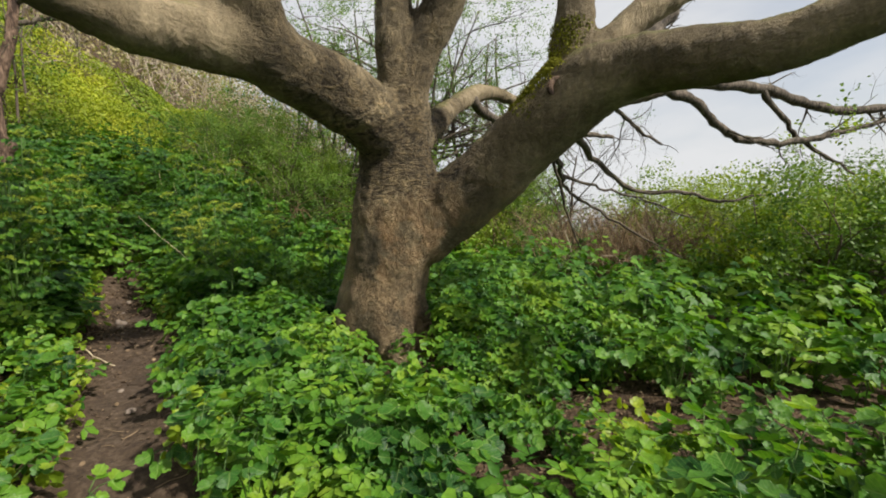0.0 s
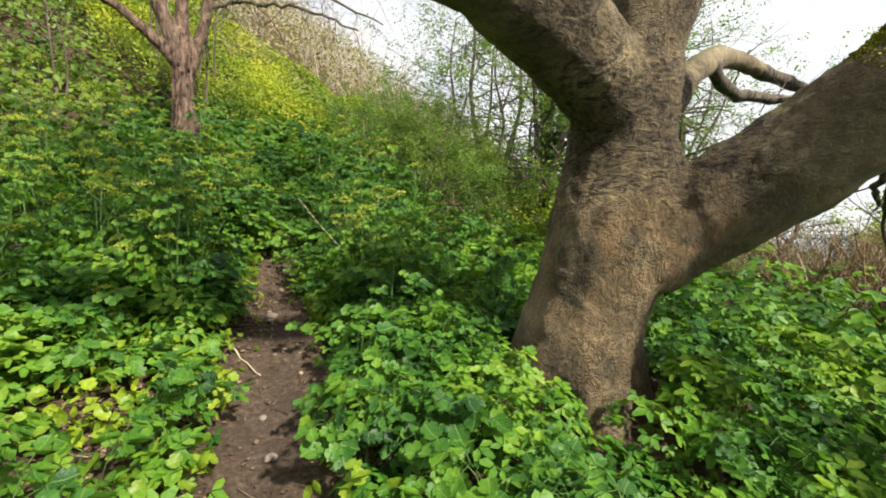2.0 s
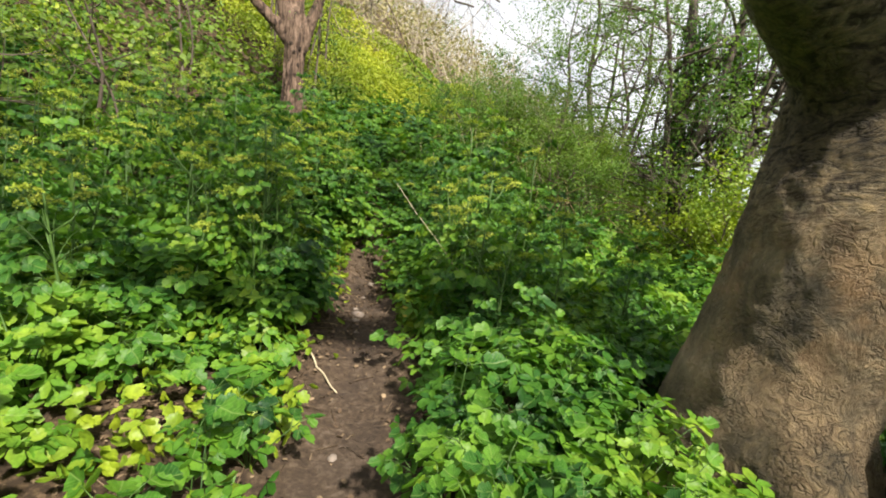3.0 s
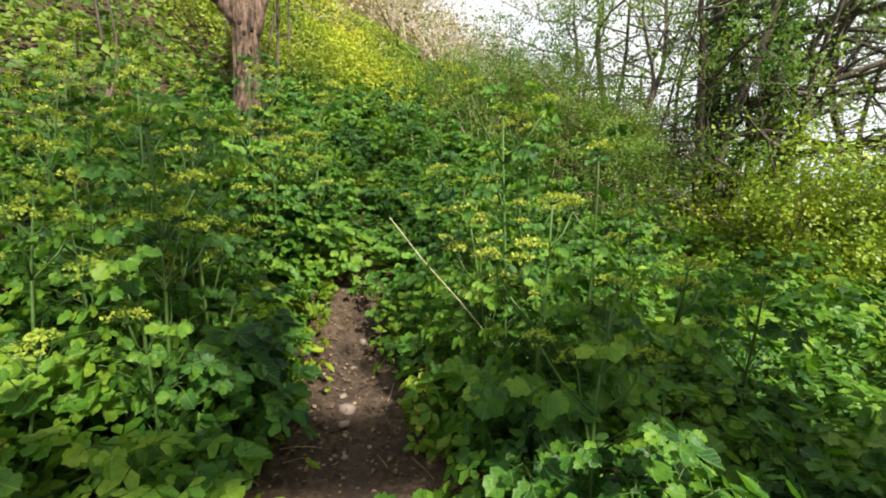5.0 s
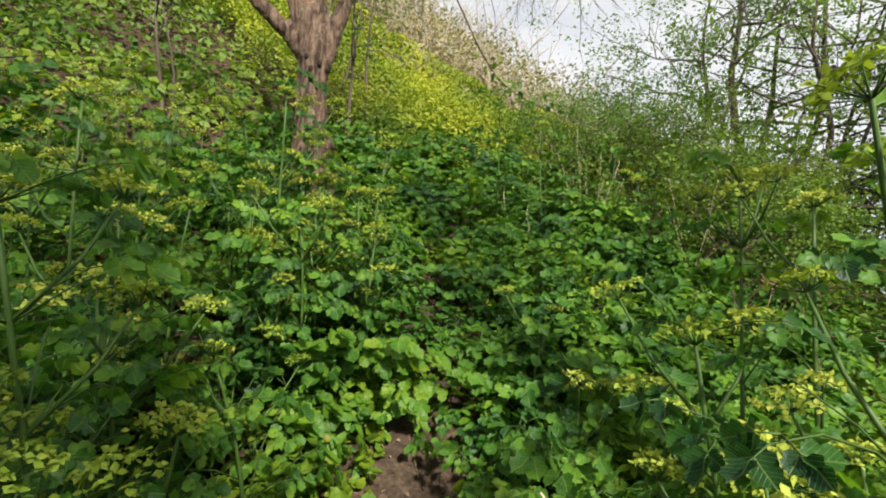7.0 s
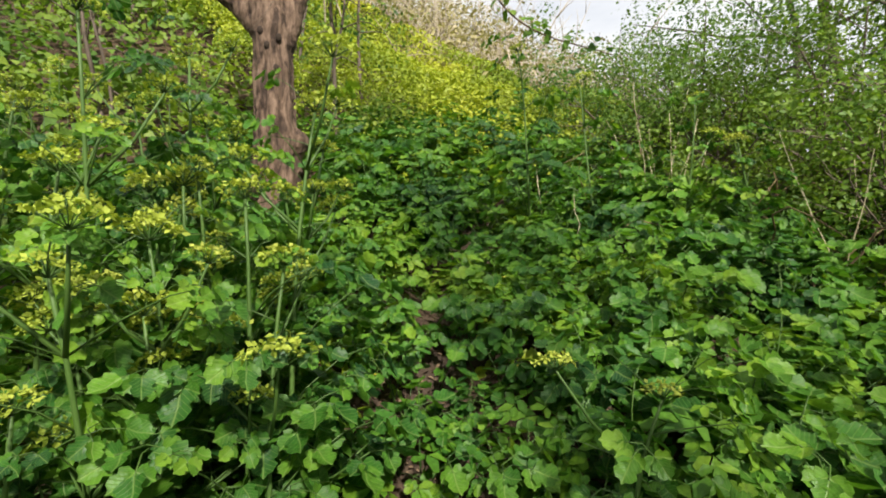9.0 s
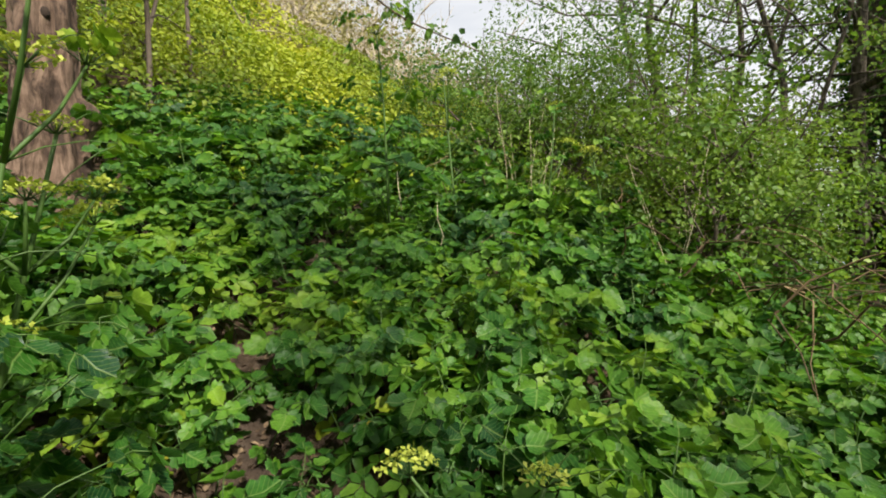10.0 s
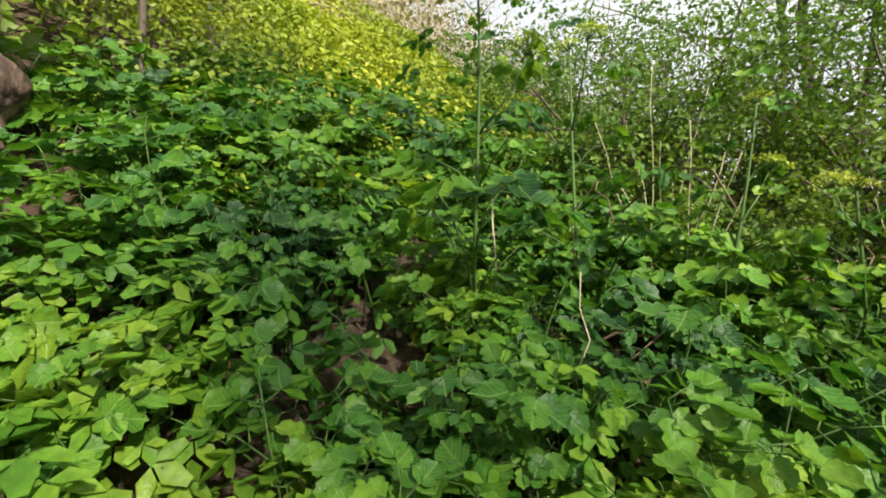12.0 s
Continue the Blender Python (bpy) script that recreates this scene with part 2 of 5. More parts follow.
# the darkest stops of both herb greens also stand for shaded leaves
M_HERB = leaf_mat("herb_leaf", [(0.1, (0.01, 0.052, 0.014)), (0.36, (0.04, 0.135, 0.016)), (0.62, (0.106, 0.24, 0.02)), (0.95, (0.24, 0.36, 0.03))], 0.42, 0.36, 0.26, 1.5, True)
M_HERB_FAR = leaf_mat("herb_leaf_far", [(0.1, (0.01, 0.05, 0.014)), (0.36, (0.042, 0.132, 0.016)), (0.62, (0.106, 0.235, 0.02)), (0.95, (0.22, 0.33, 0.03))], 0.46, 0.36, 0.24, 1.5)
M_YELLOW = leaf_mat("yellow_leaf", [(0.2, (0.2, 0.2, 0.02)), (0.5, (0.38, 0.34, 0.03)), (0.9, (0.5, 0.42, 0.06))], 0.55, 0.35)
M_LIME = leaf_mat("lime_leaf", [(0.15, (0.1, 0.19, 0.018)), (0.45, (0.21, 0.31, 0.022)), (0.9, (0.38, 0.44, 0.03))], 0.45, 0.35, 0.4)
M_HEDGE = leaf_mat("hedge_leaf", [(0.12, (0.1, 0.16, 0.015)), (0.4, (0.2, 0.27, 0.02)), (0.7, (0.32, 0.37, 0.025)), (0.92, (0.43, 0.44, 0.035))], 0.5, 0.3, 0.3, 0.6)
M_SHRUB = leaf_mat("shrub_leaf", [(0.12, (0.045, 0.11, 0.02)), (0.45, (0.11, 0.2, 0.027)), (0.9, (0.22, 0.3, 0.037))], 0.48, 0.38, 0.25, 0.7)
M_CROWN = leaf_mat("crown_leaf", [(0.12, (0.06, 0.14, 0.035)), (0.45, (0.13, 0.23, 0.045)), (0.9, (0.25, 0.35, 0.06))], 0.48, 0.45, 0.25, 0.7)
M_BRUSH = leaf_mat("brush_leaf", [(0.12, (0.12, 0.12, 0.05)), (0.45, (0.24, 0.22, 0.1)), (0.9, (0.38, 0.33, 0.18))], 0.7, 0.25, 0.2, 0.5)
M_UMBEL = leaf_mat("umbel_flower", [(0.15, (0.2, 0.29, 0.03)), (0.5, (0.37, 0.44, 0.06)), (0.9, (0.52, 0.54, 0.12))], 0.6, 0.3, 0.2)
M_STEM = plain_mat("green_stem", [(0.2, (0.022, 0.055, 0.012)), (0.7, (0.07, 0.13, 0.025))], 0.5)
M_DRY = plain_mat("dry_stalk", [(0.2, (0.3, 0.23, 0.13)), (0.7, (0.55, 0.47, 0.32))], 0.7)
M_TWIG = plain_mat("twig_bark", [(0.2, (0.045, 0.035, 0.026)), (0.7, (0.13, 0.1, 0.075))], 0.85)
M_BRAMBLE = plain_mat("bramble_cane", [(0.2, (0.05, 0.033, 0.019)), (0.7, (0.2, 0.135, 0.07))], 0.8)
M_TAN = plain_mat("bare_brush", [(0.2, (0.2, 0.16, 0.11)), (0.7, (0.42, 0.36, 0.27))], 0.85)
M_LITTER = plain_mat("leaf_litter", [(0.15, (0.035, 0.023, 0.014)), (0.5, (0.095, 0.06, 0.034)), (0.85, (0.28, 0.2, 0.12))], 0.85)
M_STONE = plain_mat("stone", [(0.2, (0.09, 0.07, 0.055)), (0.7, (0.2, 0.16, 0.13))], 0.9)
M_BARK = old_bark_mat()
M_BARK_RED = bark_mat("red_brown_bark", (0.022, 0.013, 0.009), (0.09, 0.057, 0.038), (0.19, 0.128, 0.09), 4.5, (1, 1, 0.24), 0.0, None, 1.0)
M_BARK_DARK = bark_mat("dark_bark", (0.03, 0.024, 0.018), (0.075, 0.06, 0.045), (0.16, 0.13, 0.1), 8.0, (1, 1, 0.25), 0.3, None, 0.7)
# near-black colour stands for the shade inside the branch holes
M_HOLE_SHADE = plain_mat("hollow_wood_shade", [(0.2, (0.012, 0.008, 0.006)), (0.7, (0.03, 0.02, 0.014))], 0.95)
M_EARTH = earth_mat()
M_MOSS = leaf_mat("moss", [(0.2, (0.08, 0.09, 0.012)), (0.6, (0.2, 0.2, 0.025)), (0.9, (0.32, 0.3, 0.04))], 0.9, 0.15, 0.1)


# ---- shape helpers ----
RNG = np.random.default_rng(7)


def smooth01(v, a, b):
    k = np.clip((v - a) / (b - a), 0, 1)
    return k * k * (3 - 2 * k)


TRAIL = [(0.9, -1.6), (0.1, 0.0), (-0.95, 1.25), (-1.75, 2.2), (-2.4, 3.05), (-2.75, 3.5), (-3.1, 4.15), (-3.42, 4.6), (-3.82, 5.05), (-4.3, 5.5), (-4.6, 6.05), (-5.1, 6.7), (-5.6, 7.2), (-5.95, 8.4)]


def trail_gap(x, y):
    """Distance from the middle of the trodden path."""
    x, y = np.asarray(x, float), np.asarray(y, float)
    best = np.full(x.shape, 1e9)
    for (ax, ay), (bx, by) in zip(TRAIL, TRAIL[1:]):
        dx, dy = bx - ax, by - ay
        k = np.clip(((x - ax) * dx + (y - ay) * dy) / (dx * dx + dy * dy), 0, 1)
        best = np.minimum(best, np.hypot(x - ax - k * dx, y - ay - k * dy))
    return best


def height(x, y):
    """The lie of the land: a gentle rise ahead, a bank to the west, a fall to the water in the east."""
    x, y = np.asarray(x, float), np.asarray(y, float)
    s = -x
    yc = np.where(y < 10, y, 10 + 0.35 * (y - 10))
    yc = np.where(yc > 16, 16, yc)
    z = 0.13 * np.clip(s, -9, 40) + 0.08 * np.clip(y, -12, 14)
    u = np.clip(s, -5, 40) * 0.8 + np.maximum(yc, -6) * 0.6 - 6.3
    z = z + 0.45 * np.where(u > 0.5, u - 0.25, np.where(u > 0, u * u / 1.0, 0)) * smooth01(s, 0.2, 4.2)
    z = z + 0.3 * np.clip(s - 8.5, 0, 22)
    z = z - 0.12 * np.exp(-((x + 0.4) ** 2 + (y - 4.0) ** 2) / 1.2)
    z = z - 0.55 * np.clip(x - 9, 0, 50)
    z = z - 0.3 * np.clip(-y - 6, 0, 40)
    z = z + 0.05 * np.sin(1.7 * x + 0.6) * np.sin(1.3 * y + 1.0) + 0.02 * np.sin(4.1 * x) * np.sin(3.7 * y + 2)
    return z - 0.07 * np.exp(-(trail_gap(x, y) / 0.3) ** 2)


def fast_mesh(name, verts, faces):
    """A mesh from arrays: faces all of one size."""
    verts, faces = np.asarray(verts, np.float32), np.asarray(faces, np.int32)
    me = bpy.data.meshes.new(name)
    n, k = faces.shape
    me.vertices.add(len(verts))
    me.vertices.foreach_set("co", verts.ravel())
    me.loops.add(n * k)
    me.loops.foreach_set("vertex_index", faces.ravel())
    me.polygons.add(n)
    me.polygons.foreach_set("loop_start", np.arange(0, n * k, k, dtype=np.int32))
    me.polygons.foreach_set("loop_total", np.full(n, k, np.int32))
    me.update(calc_edges=True)
    return me


def smooth_mesh(me):
    me.polygons.foreach_set("use_smooth", np.ones(len(me.polygons), bool))
    return me


def part(name, mesh, material, parent=None, label=""):
    """Links a mesh, or a bmesh, as one object, under a thing or a part when one is given."""
    if isinstance(mesh, bmesh.types.BMesh):
        me = bpy.data.meshes.new(name)
        mesh.to_mesh(me)
        mesh.free()
        mesh = me
    if material and not mesh.materials:
        mesh.materials.append(material)
    ob = new(name, mesh)
    if parent:
        ob.parent = parent
    return tagged(ob, label)


def unit(a):
    return a / np.maximum(np.linalg.norm(a, axis=-1, keepdims=True), 1e-9)


# leaf outlines: length along y, face along z
def fan_leaf(outline, cup):
    pts = [(0.0, 0.45, -cup)] + [(x, y, cup * abs(x) * 1.6 - 0.25 * cup * y * y) for x, y in outline]
    n = len(outline)
    return np.array(pts), np.array([(0, 1 + k, 1 + (k + 1) % n) for k in range(n)])


LOBED = fan_leaf([(0, 0), (0.3, 0.05), (0.47, 0.28), (0.33, 0.42), (0.43, 0.6), (0.28, 0.84), (0.1, 0.87), (0, 1.0), (-0.12, 0.87), (-0.28, 0.83), (-0.44, 0.59), (-0.33, 0.43), (-0.48, 0.27), (-0.3, 0.05)], 0.14)
TRIO = (np.array([(0, 0, 0), (0.25, 0.6, 0.07), (0, 1.0, -0.04), (-0.25, 0.6, 0.07), (0.4, 0.06, 0.08), (0.62, 0.45, -0.03), (0.22, 0.5, 0.05), (-0.4, 0.06, 0.08), (-0.62, 0.45, -0.03), (-0.22, 0.5, 0.05)]), np.array([(0, 1, 2), (0, 2, 3), (0, 4, 5), (0, 5, 6), (0, 8, 7), (0, 9, 8)]))


def three_leaflets():
    """Three blunt leaflets from one point, nine triangles."""
    one = [(0, 0.08, 0), (0.25, 0.48, 0.07), (0.11, 0.96, -0.03), (-0.11, 0.96, -0.03), (-0.25, 0.48, 0.07)]
    pts, tris = [], []
    for a, s in ((0.0, 1.0), (1.12, 0.8), (-1.12, 0.8)):
        o = len(pts)
        pts += [(s * (x * math.cos(a) + y * math.sin(a)), s * (y * math.cos(a) - x * math.sin(a)) + (0.0 if a == 0 else 0.05), z) for x, y, z in one]
        tris += [(o, o + 1, o + 2), (o, o + 2, o + 3), (o, o + 3, o + 4)]
    return np.array(pts), np.array(tris)


BLUNT = three_leaflets()
OVATE = (np.array([(0, 0, 0), (0.36, 0.3, 0.1), (0.26, 0.7, 0.06), (0, 1.0, -0.08), (-0.26, 0.7, 0.06), (-0.36, 0.3, 0.1)]), np.array([(0, 1, 2), (0, 2, 3), (0, 3, 4), (0, 4, 5)]))
FOLD = (np.array([(0, 0, 0), (0.33, 0.48, 0.1), (0, 1.0, 0), (-0.33, 0.48, 0.1)]), np.array([(0, 1, 2), (0, 2, 3)]))


def leaf_arrays(shape, p, axis, nrm, size):
    tv, tf = shape
    a = unit(axis)
    x = unit(np.cross(a, nrm))
    n = np.cross(x, a)
    size = np.asarray(size)[:, None, None]
    v = p[:, None, :] + size * (tv[None, :, 0:1] * x[:, None, :] + tv[None, :, 1:2] * a[:, None, :] + tv[None, :, 2:3] * n[:, None, :])
    f = tf[None] + (np.arange(len(p)) * len(tv))[:, None, None]
    return v.reshape(-1, 3), f.reshape(-1, 3)


def random_leaves(shape, p, size, rng, up=0.8, out=None, droop=0.25):
    """Leaves at points p: faces turned up and outward, tips a little down."""
    n = len(p)
    nrm = rng.normal(0, 0.65, (n, 3)) + np.array((0, 0, up))
    if out is not None:
        nrm = nrm + out
    nrm = unit(nrm)
    ax = rng.normal(0, 1, (n, 3))
    ax = unit(ax - (ax * nrm).sum(1, keepdims=True) * nrm)
    ax[:, 2] -= droop
    return leaf_arrays(shape, p, ax, nrm, size)


def merged(chunks):
    vs, fs, o = [], [], 0
    for v, f in chunks:
        vs.append(v)
        fs.append(f + o)
        o += len(v)
    return np.concatenate(vs), np.concatenate(fs)


def tube_arrays(pts, radii, sides=5, tri=True):
    """A swept tube through pts, closed to a blunt tip."""
    pts = np.asarray(pts, float)
    n = len(pts)
    tan = np.gradient(pts, axis=0)
    tan = unit(tan)
    ref = np.array((0.31, 0.52, 0.8)) if abs(tan[0][2]) < 0.8 else np.array((0.9, 0.3, 0.1))
    u = unit(np.cross(tan, ref))
    w = np.cross(tan, u)
    ang = np.linspace(0, 2 * np.pi, sides, endpoint=False)
    r = np.asarray(radii, float)[:, None, None]
    v = pts[:, None, :] + r * (np.cos(ang)[None, :, None] * u[:, None, :] + np.sin(ang)[None, :, None] * w[:, None, :])
    i = np.arange(n - 1)[:, None] * sides
    k = np.arange(sides)[None, :]
    a, b = i + k, i + (k + 1) % sides
    q = np.stack([a, b, b + sides, a + sides], -1).reshape(-1, 4)
    f = np.concatenate([q[:, [0, 1, 2]], q[:, [0, 2, 3]]])
    v = v.reshape(-1, 3)
    v = np.concatenate([v, pts[:1] - tan[:1] * radii[0] * 0.3, pts[-1:] + tan[-1:] * radii[-1] * 0.6])
    t0, t1, last = n * sides, n * sides + 1, (n - 1) * sides
    cap = [(t0, (j + 1) % sides, j) for j in range(sides)] + [(t1, last + j, last + (j + 1) % sides) for j in range(sides)]
    return v, np.concatenate([f, np.array(cap)])


def curve_points(ctrl, steps=6):
    """A smooth line, with radius, through control rows (x, y, z, r)."""
    c = np.asarray(ctrl, float)
    c = np.concatenate([2 * c[:1] - c[1:2], c, 2 * c[-1:] - c[-2:-1]])
    outp = []
    for k in range(1, len(c) - 2):
        for s in np.linspace(0, 1, steps, endpoint=False):
            p0, p1, p2, p3 = c[k - 1], c[k], c[k + 1], c[k + 2]
            outp.append(0.5 * (2 * p1 + (p2 - p0) * s + (2 * p0 - 5 * p1 + 4 * p2 - p3) * s * s + (3 * p1 - p0 - 3 * p2 + p3) * s ** 3))
    outp.append(c[-2])
    outp = np.array(outp)
    return outp[:, :3], np.maximum(outp[:, 3], 0.002)


def sprig(start, way, length, r0, rng, bend=0.35, n=6, gravity=0.0):
    """A crooked twig: points and radii."""
    p, d = np.array(start, float), unit(np.array(way, float))
    pts, rad = [p.copy()], [r0]
    for k in range(n):
        d = unit(d + rng.normal(0, bend, 3) / math.sqrt(n) + np.array((0, 0, gravity)) / n)
        p = p + d * length / n
        pts.append(p.copy())
        rad.append(r0 * (1 - 0.75 * (k + 1) / n))
    return np.array(pts), np.array(rad)


def twiggery(start, way, length, r0, depth, rng, chunks, tips, spread=0.7, kids=3, gravity=0.0, sides=3):
    """A branch with side branches; its tube goes into chunks and its ends into tips."""
    pts, rad = sprig(start, way, length, r0, rng, 0.4, 5 if depth else 4, gravity)
    chunks.append(tube_arrays(pts, rad, sides if depth > 0 else 3))
    if depth == 0:
        tips.extend(pts[2:])
        return
    for k in range(kids):
        j = 1 + int((k + rng.random()) / kids * (len(pts) - 1.01))
        j = min(j, len(pts) - 1)
        d = unit(unit(pts[j] - pts[j - 1]) + rng.normal(0, spread, 3))
        twiggery(pts[j], d, length * rng.uniform(0.45, 0.7), rad[j] * 0.7, depth - 1, rng, chunks, tips, spread, kids, gravity, max(3, sides - 1))


# ---- ground and water ----
def spaced(lo, hi, fine_lo, fine_hi, step):
    mid = list(np.arange(fine_lo, fine_hi + step / 2, step))
    a, d = [], step
    v = fine_lo
    while v > lo:
        d *= 1.22
        v -= d
        a.append(max(v, lo))
    b, d = [], step
    v = mid[-1]
    while v < hi:
        d *= 1.22
        v += d
        b.append(min(v, hi))
    return np.array(a[::-1] + mid + b)


gx, gy = spaced(-160, 160, -9.5, 4.5, 0.11), spaced(-120, 260, -2.0, 11.0, 0.11)
GX, GY = np.meshgrid(gx, gy)
gz = height(GX, GY) + 0.012 * RNG.normal(0, 1, GX.shape) * (trail_gap(GX, GY) < 3)
gi = np.arange(GX.size).reshape(GX.shape)
ground_mesh = smooth_mesh(fast_mesh("ground", np.stack([GX, GY, gz], -1).reshape(-1, 3), np.stack([gi[:-1, :-1], gi[:-1, 1:], gi[1:, 1:], gi[1:, :-1]], -1).reshape(-1, 4)))
mask = ground_mesh.attributes.new("trodden", "FLOAT", "POINT")
mask.data.foreach_set("value", np.clip(1.25 - trail_gap(GX, GY).ravel() / 0.42, 0, 1).astype(np.float32))
tagged(part("ground", ground_mesh, M_EARTH), "sloping woodland floor of dark soil and leaf litter with a narrow trodden path", "ground", kind="structure")

wm, wtree, wb, wo = nodes_of("sea_water")
wb.inputs["Base Color"].default_value, wb.inputs["Roughness"].default_value = (0.16, 0.22, 0.26, 1), 0.25
bump(wtree, wb, tex_noise(wtree, 0.4, 5), 0.3, 0.2)
water = fast_mesh("water", [(-4500, -4500, -19), (4500, -4500, -19), (4500, 4500, -19), (-4500, 4500, -19)], [(0, 1, 2, 3)])
tagged(part("water", water, wm), "pale grey water far below the slope reaching the horizon", "water", kind="structure")


# ---- the old spreading tree ----
def limb_mesh(rows, sides=14, steps=7):
    p, r = curve_points(rows, steps)
    return tube_arrays(p, r, sides)


def spreading_tree():
    tree = new("spreading_tree")
    tagged(tree, "old broad tree with grey-brown bark and heavy mossy limbs", "tree")
    big = [
        [(-0.78, 4.78, -0.1, 0.6), (-0.8, 4.76, 0.25, 0.54), (-0.81, 4.75, 0.62, 0.5), (-0.68, 4.75, 1.13, 0.46), (-0.53, 4.7, 1.63, 0.46), (-0.45, 4.68, 2.06, 0.44), (-0.42, 4.65, 2.43, 0.38), (-0.33, 4.62, 2.75, 0.33), (-0.3, 4.56, 3.1, 0.26), (-0.31, 4.5, 3.46, 0.2), (-0.27, 4.5, 3.98, 0.18), (-0.29, 4.5, 4.68, 0.16), (-0.4, 4.4, 6.2, 0.1)],
        [(-0.28, 4.6, 2.95, 0.25), (-0.09, 4.55, 3.34, 0.22), (0.12, 4.5, 3.65, 0.21), (0.3, 4.4, 3.98, 0.21), (0.52, 4.3, 4.57, 0.19), (0.8, 4.1, 6.0, 0.12)],
        [(-0.38, 4.62, 2.35, 0.3), (-0.63, 4.25, 2.72, 0.31), (-0.87, 3.75, 2.86, 0.29), (-1.06, 3.4, 2.93, 0.27), (-1.18, 3.15, 2.98, 0.25)],
        [(-1.06, 3.4, 2.93, 0.24), (-1.12, 3.15, 3.15, 0.2), (-1.06, 2.95, 3.48, 0.18), (-0.93, 2.8, 3.92, 0.16), (-0.7, 2.6, 5.2, 0.1)],
        [(-1.1, 3.3, 2.95, 0.24), (-1.43, 2.95, 2.97, 0.21), (-1.64, 2.65, 2.95, 0.19), (-1.84, 2.4, 3.02, 0.18), (-1.96, 2.2, 3.1, 0.16), (-2.19, 2.0, 3.27, 0.14), (-2.9, 1.4, 3.8, 0.1)],
        [(-1.2, 3.12, 3.0, 0.16), (-1.47, 3.0, 3.24, 0.13), (-1.75, 2.95, 3.42, 0.12), (-2.11, 2.9, 3.66, 0.1), (-2.9, 2.9, 4.3, 0.07)],
        [(-0.3, 4.72, 1.5, 0.36), (0.28, 4.6, 1.88, 0.36), (0.72, 4.4, 2.19, 0.345), (1.09, 4.15, 2.48, 0.33), (1.44, 3.9, 2.68, 0.3), (1.85, 3.55, 2.68, 0.25), (2.25, 3.1, 2.53, 0.19), (2.54, 2.85, 2.56, 0.18), (2.82, 2.6, 2.64, 0.165), (3.01, 2.3, 2.73, 0.14), (3.4, 1.6, 3.0, 0.1)],
        [(1.24, 4.1, 2.6, 0.24), (1.36, 4.15, 3.15, 0.21), (1.44, 4.2, 3.65, 0.18), (1.47, 4.2, 4.29, 0.16), (1.5, 4.2, 5.8, 0.1)],
        [(1.3, 4.0, 2.68, 0.2), (1.7, 4.0, 3.09, 0.155), (2.08, 4.0, 3.33, 0.14), (2.5, 4.0, 3.54, 0.13), (3.12, 4.0, 3.83, 0.11), (4.2, 4.0, 4.4, 0.08)],
        [(1.2, 4.35, 2.45, 0.18), (1.86, 4.9, 2.74, 0.14), (2.43, 5.2, 2.92, 0.11), (2.8, 5.35, 2.97, 0.085)],
        [(-0.25, 4.75, 2.5, 0.2), (0.21, 5.6, 3.08, 0.13), (0.74, 6.6, 3.53, 0.11), (1.21, 7.0, 3.46, 0.085)],
        # root flares
        [(-0.72, 4.62, 0.95, 0.3), (-0.63, 4.36, 0.5, 0.24), (-0.58, 4.24, 0.2, 0.17), (-0.54, 4.16, -0.1, 0.12)],
        [(-0.9, 4.7, 0.9, 0.34), (-1.08, 4.62, 0.45, 0.26), (-1.2, 4.55, 0.1, 0.2)],
        [(-0.6, 4.8, 0.8, 0.34), (-0.42, 4.75, 0.35, 0.24), (-0.3, 4.7, 0.0, 0.16)],
    ]
    v, f = merged([limb_mesh(r) for r in big])
    me = fast_mesh("trunk", v, f)
    trunk = part("trunk", me, M_BARK, tree, "grey-brown trunk and limbs with wrinkled collars and green moss")
    rm = trunk.modifiers.new("skin", "REMESH")
    rm.mode, rm.voxel_size, rm.use_smooth_shade = "VOXEL", 0.03, True
    sm = trunk.modifiers.new("ease", "SMOOTH")
    sm.iterations, sm.factor = 16, 0.5
    for nm, size, amount in (("lumps", 0.55, 0.09), ("wrinkles", 0.08, 0.026)):
        tx = bpy.data.textures.new(nm, "CLOUDS")
        tx.noise_scale, tx.noise_depth = size, 3
        dm = trunk.modifiers.new(nm, "DISPLACE")
        dm.texture, dm.strength, dm.mid_level = tx, amount, 0.5
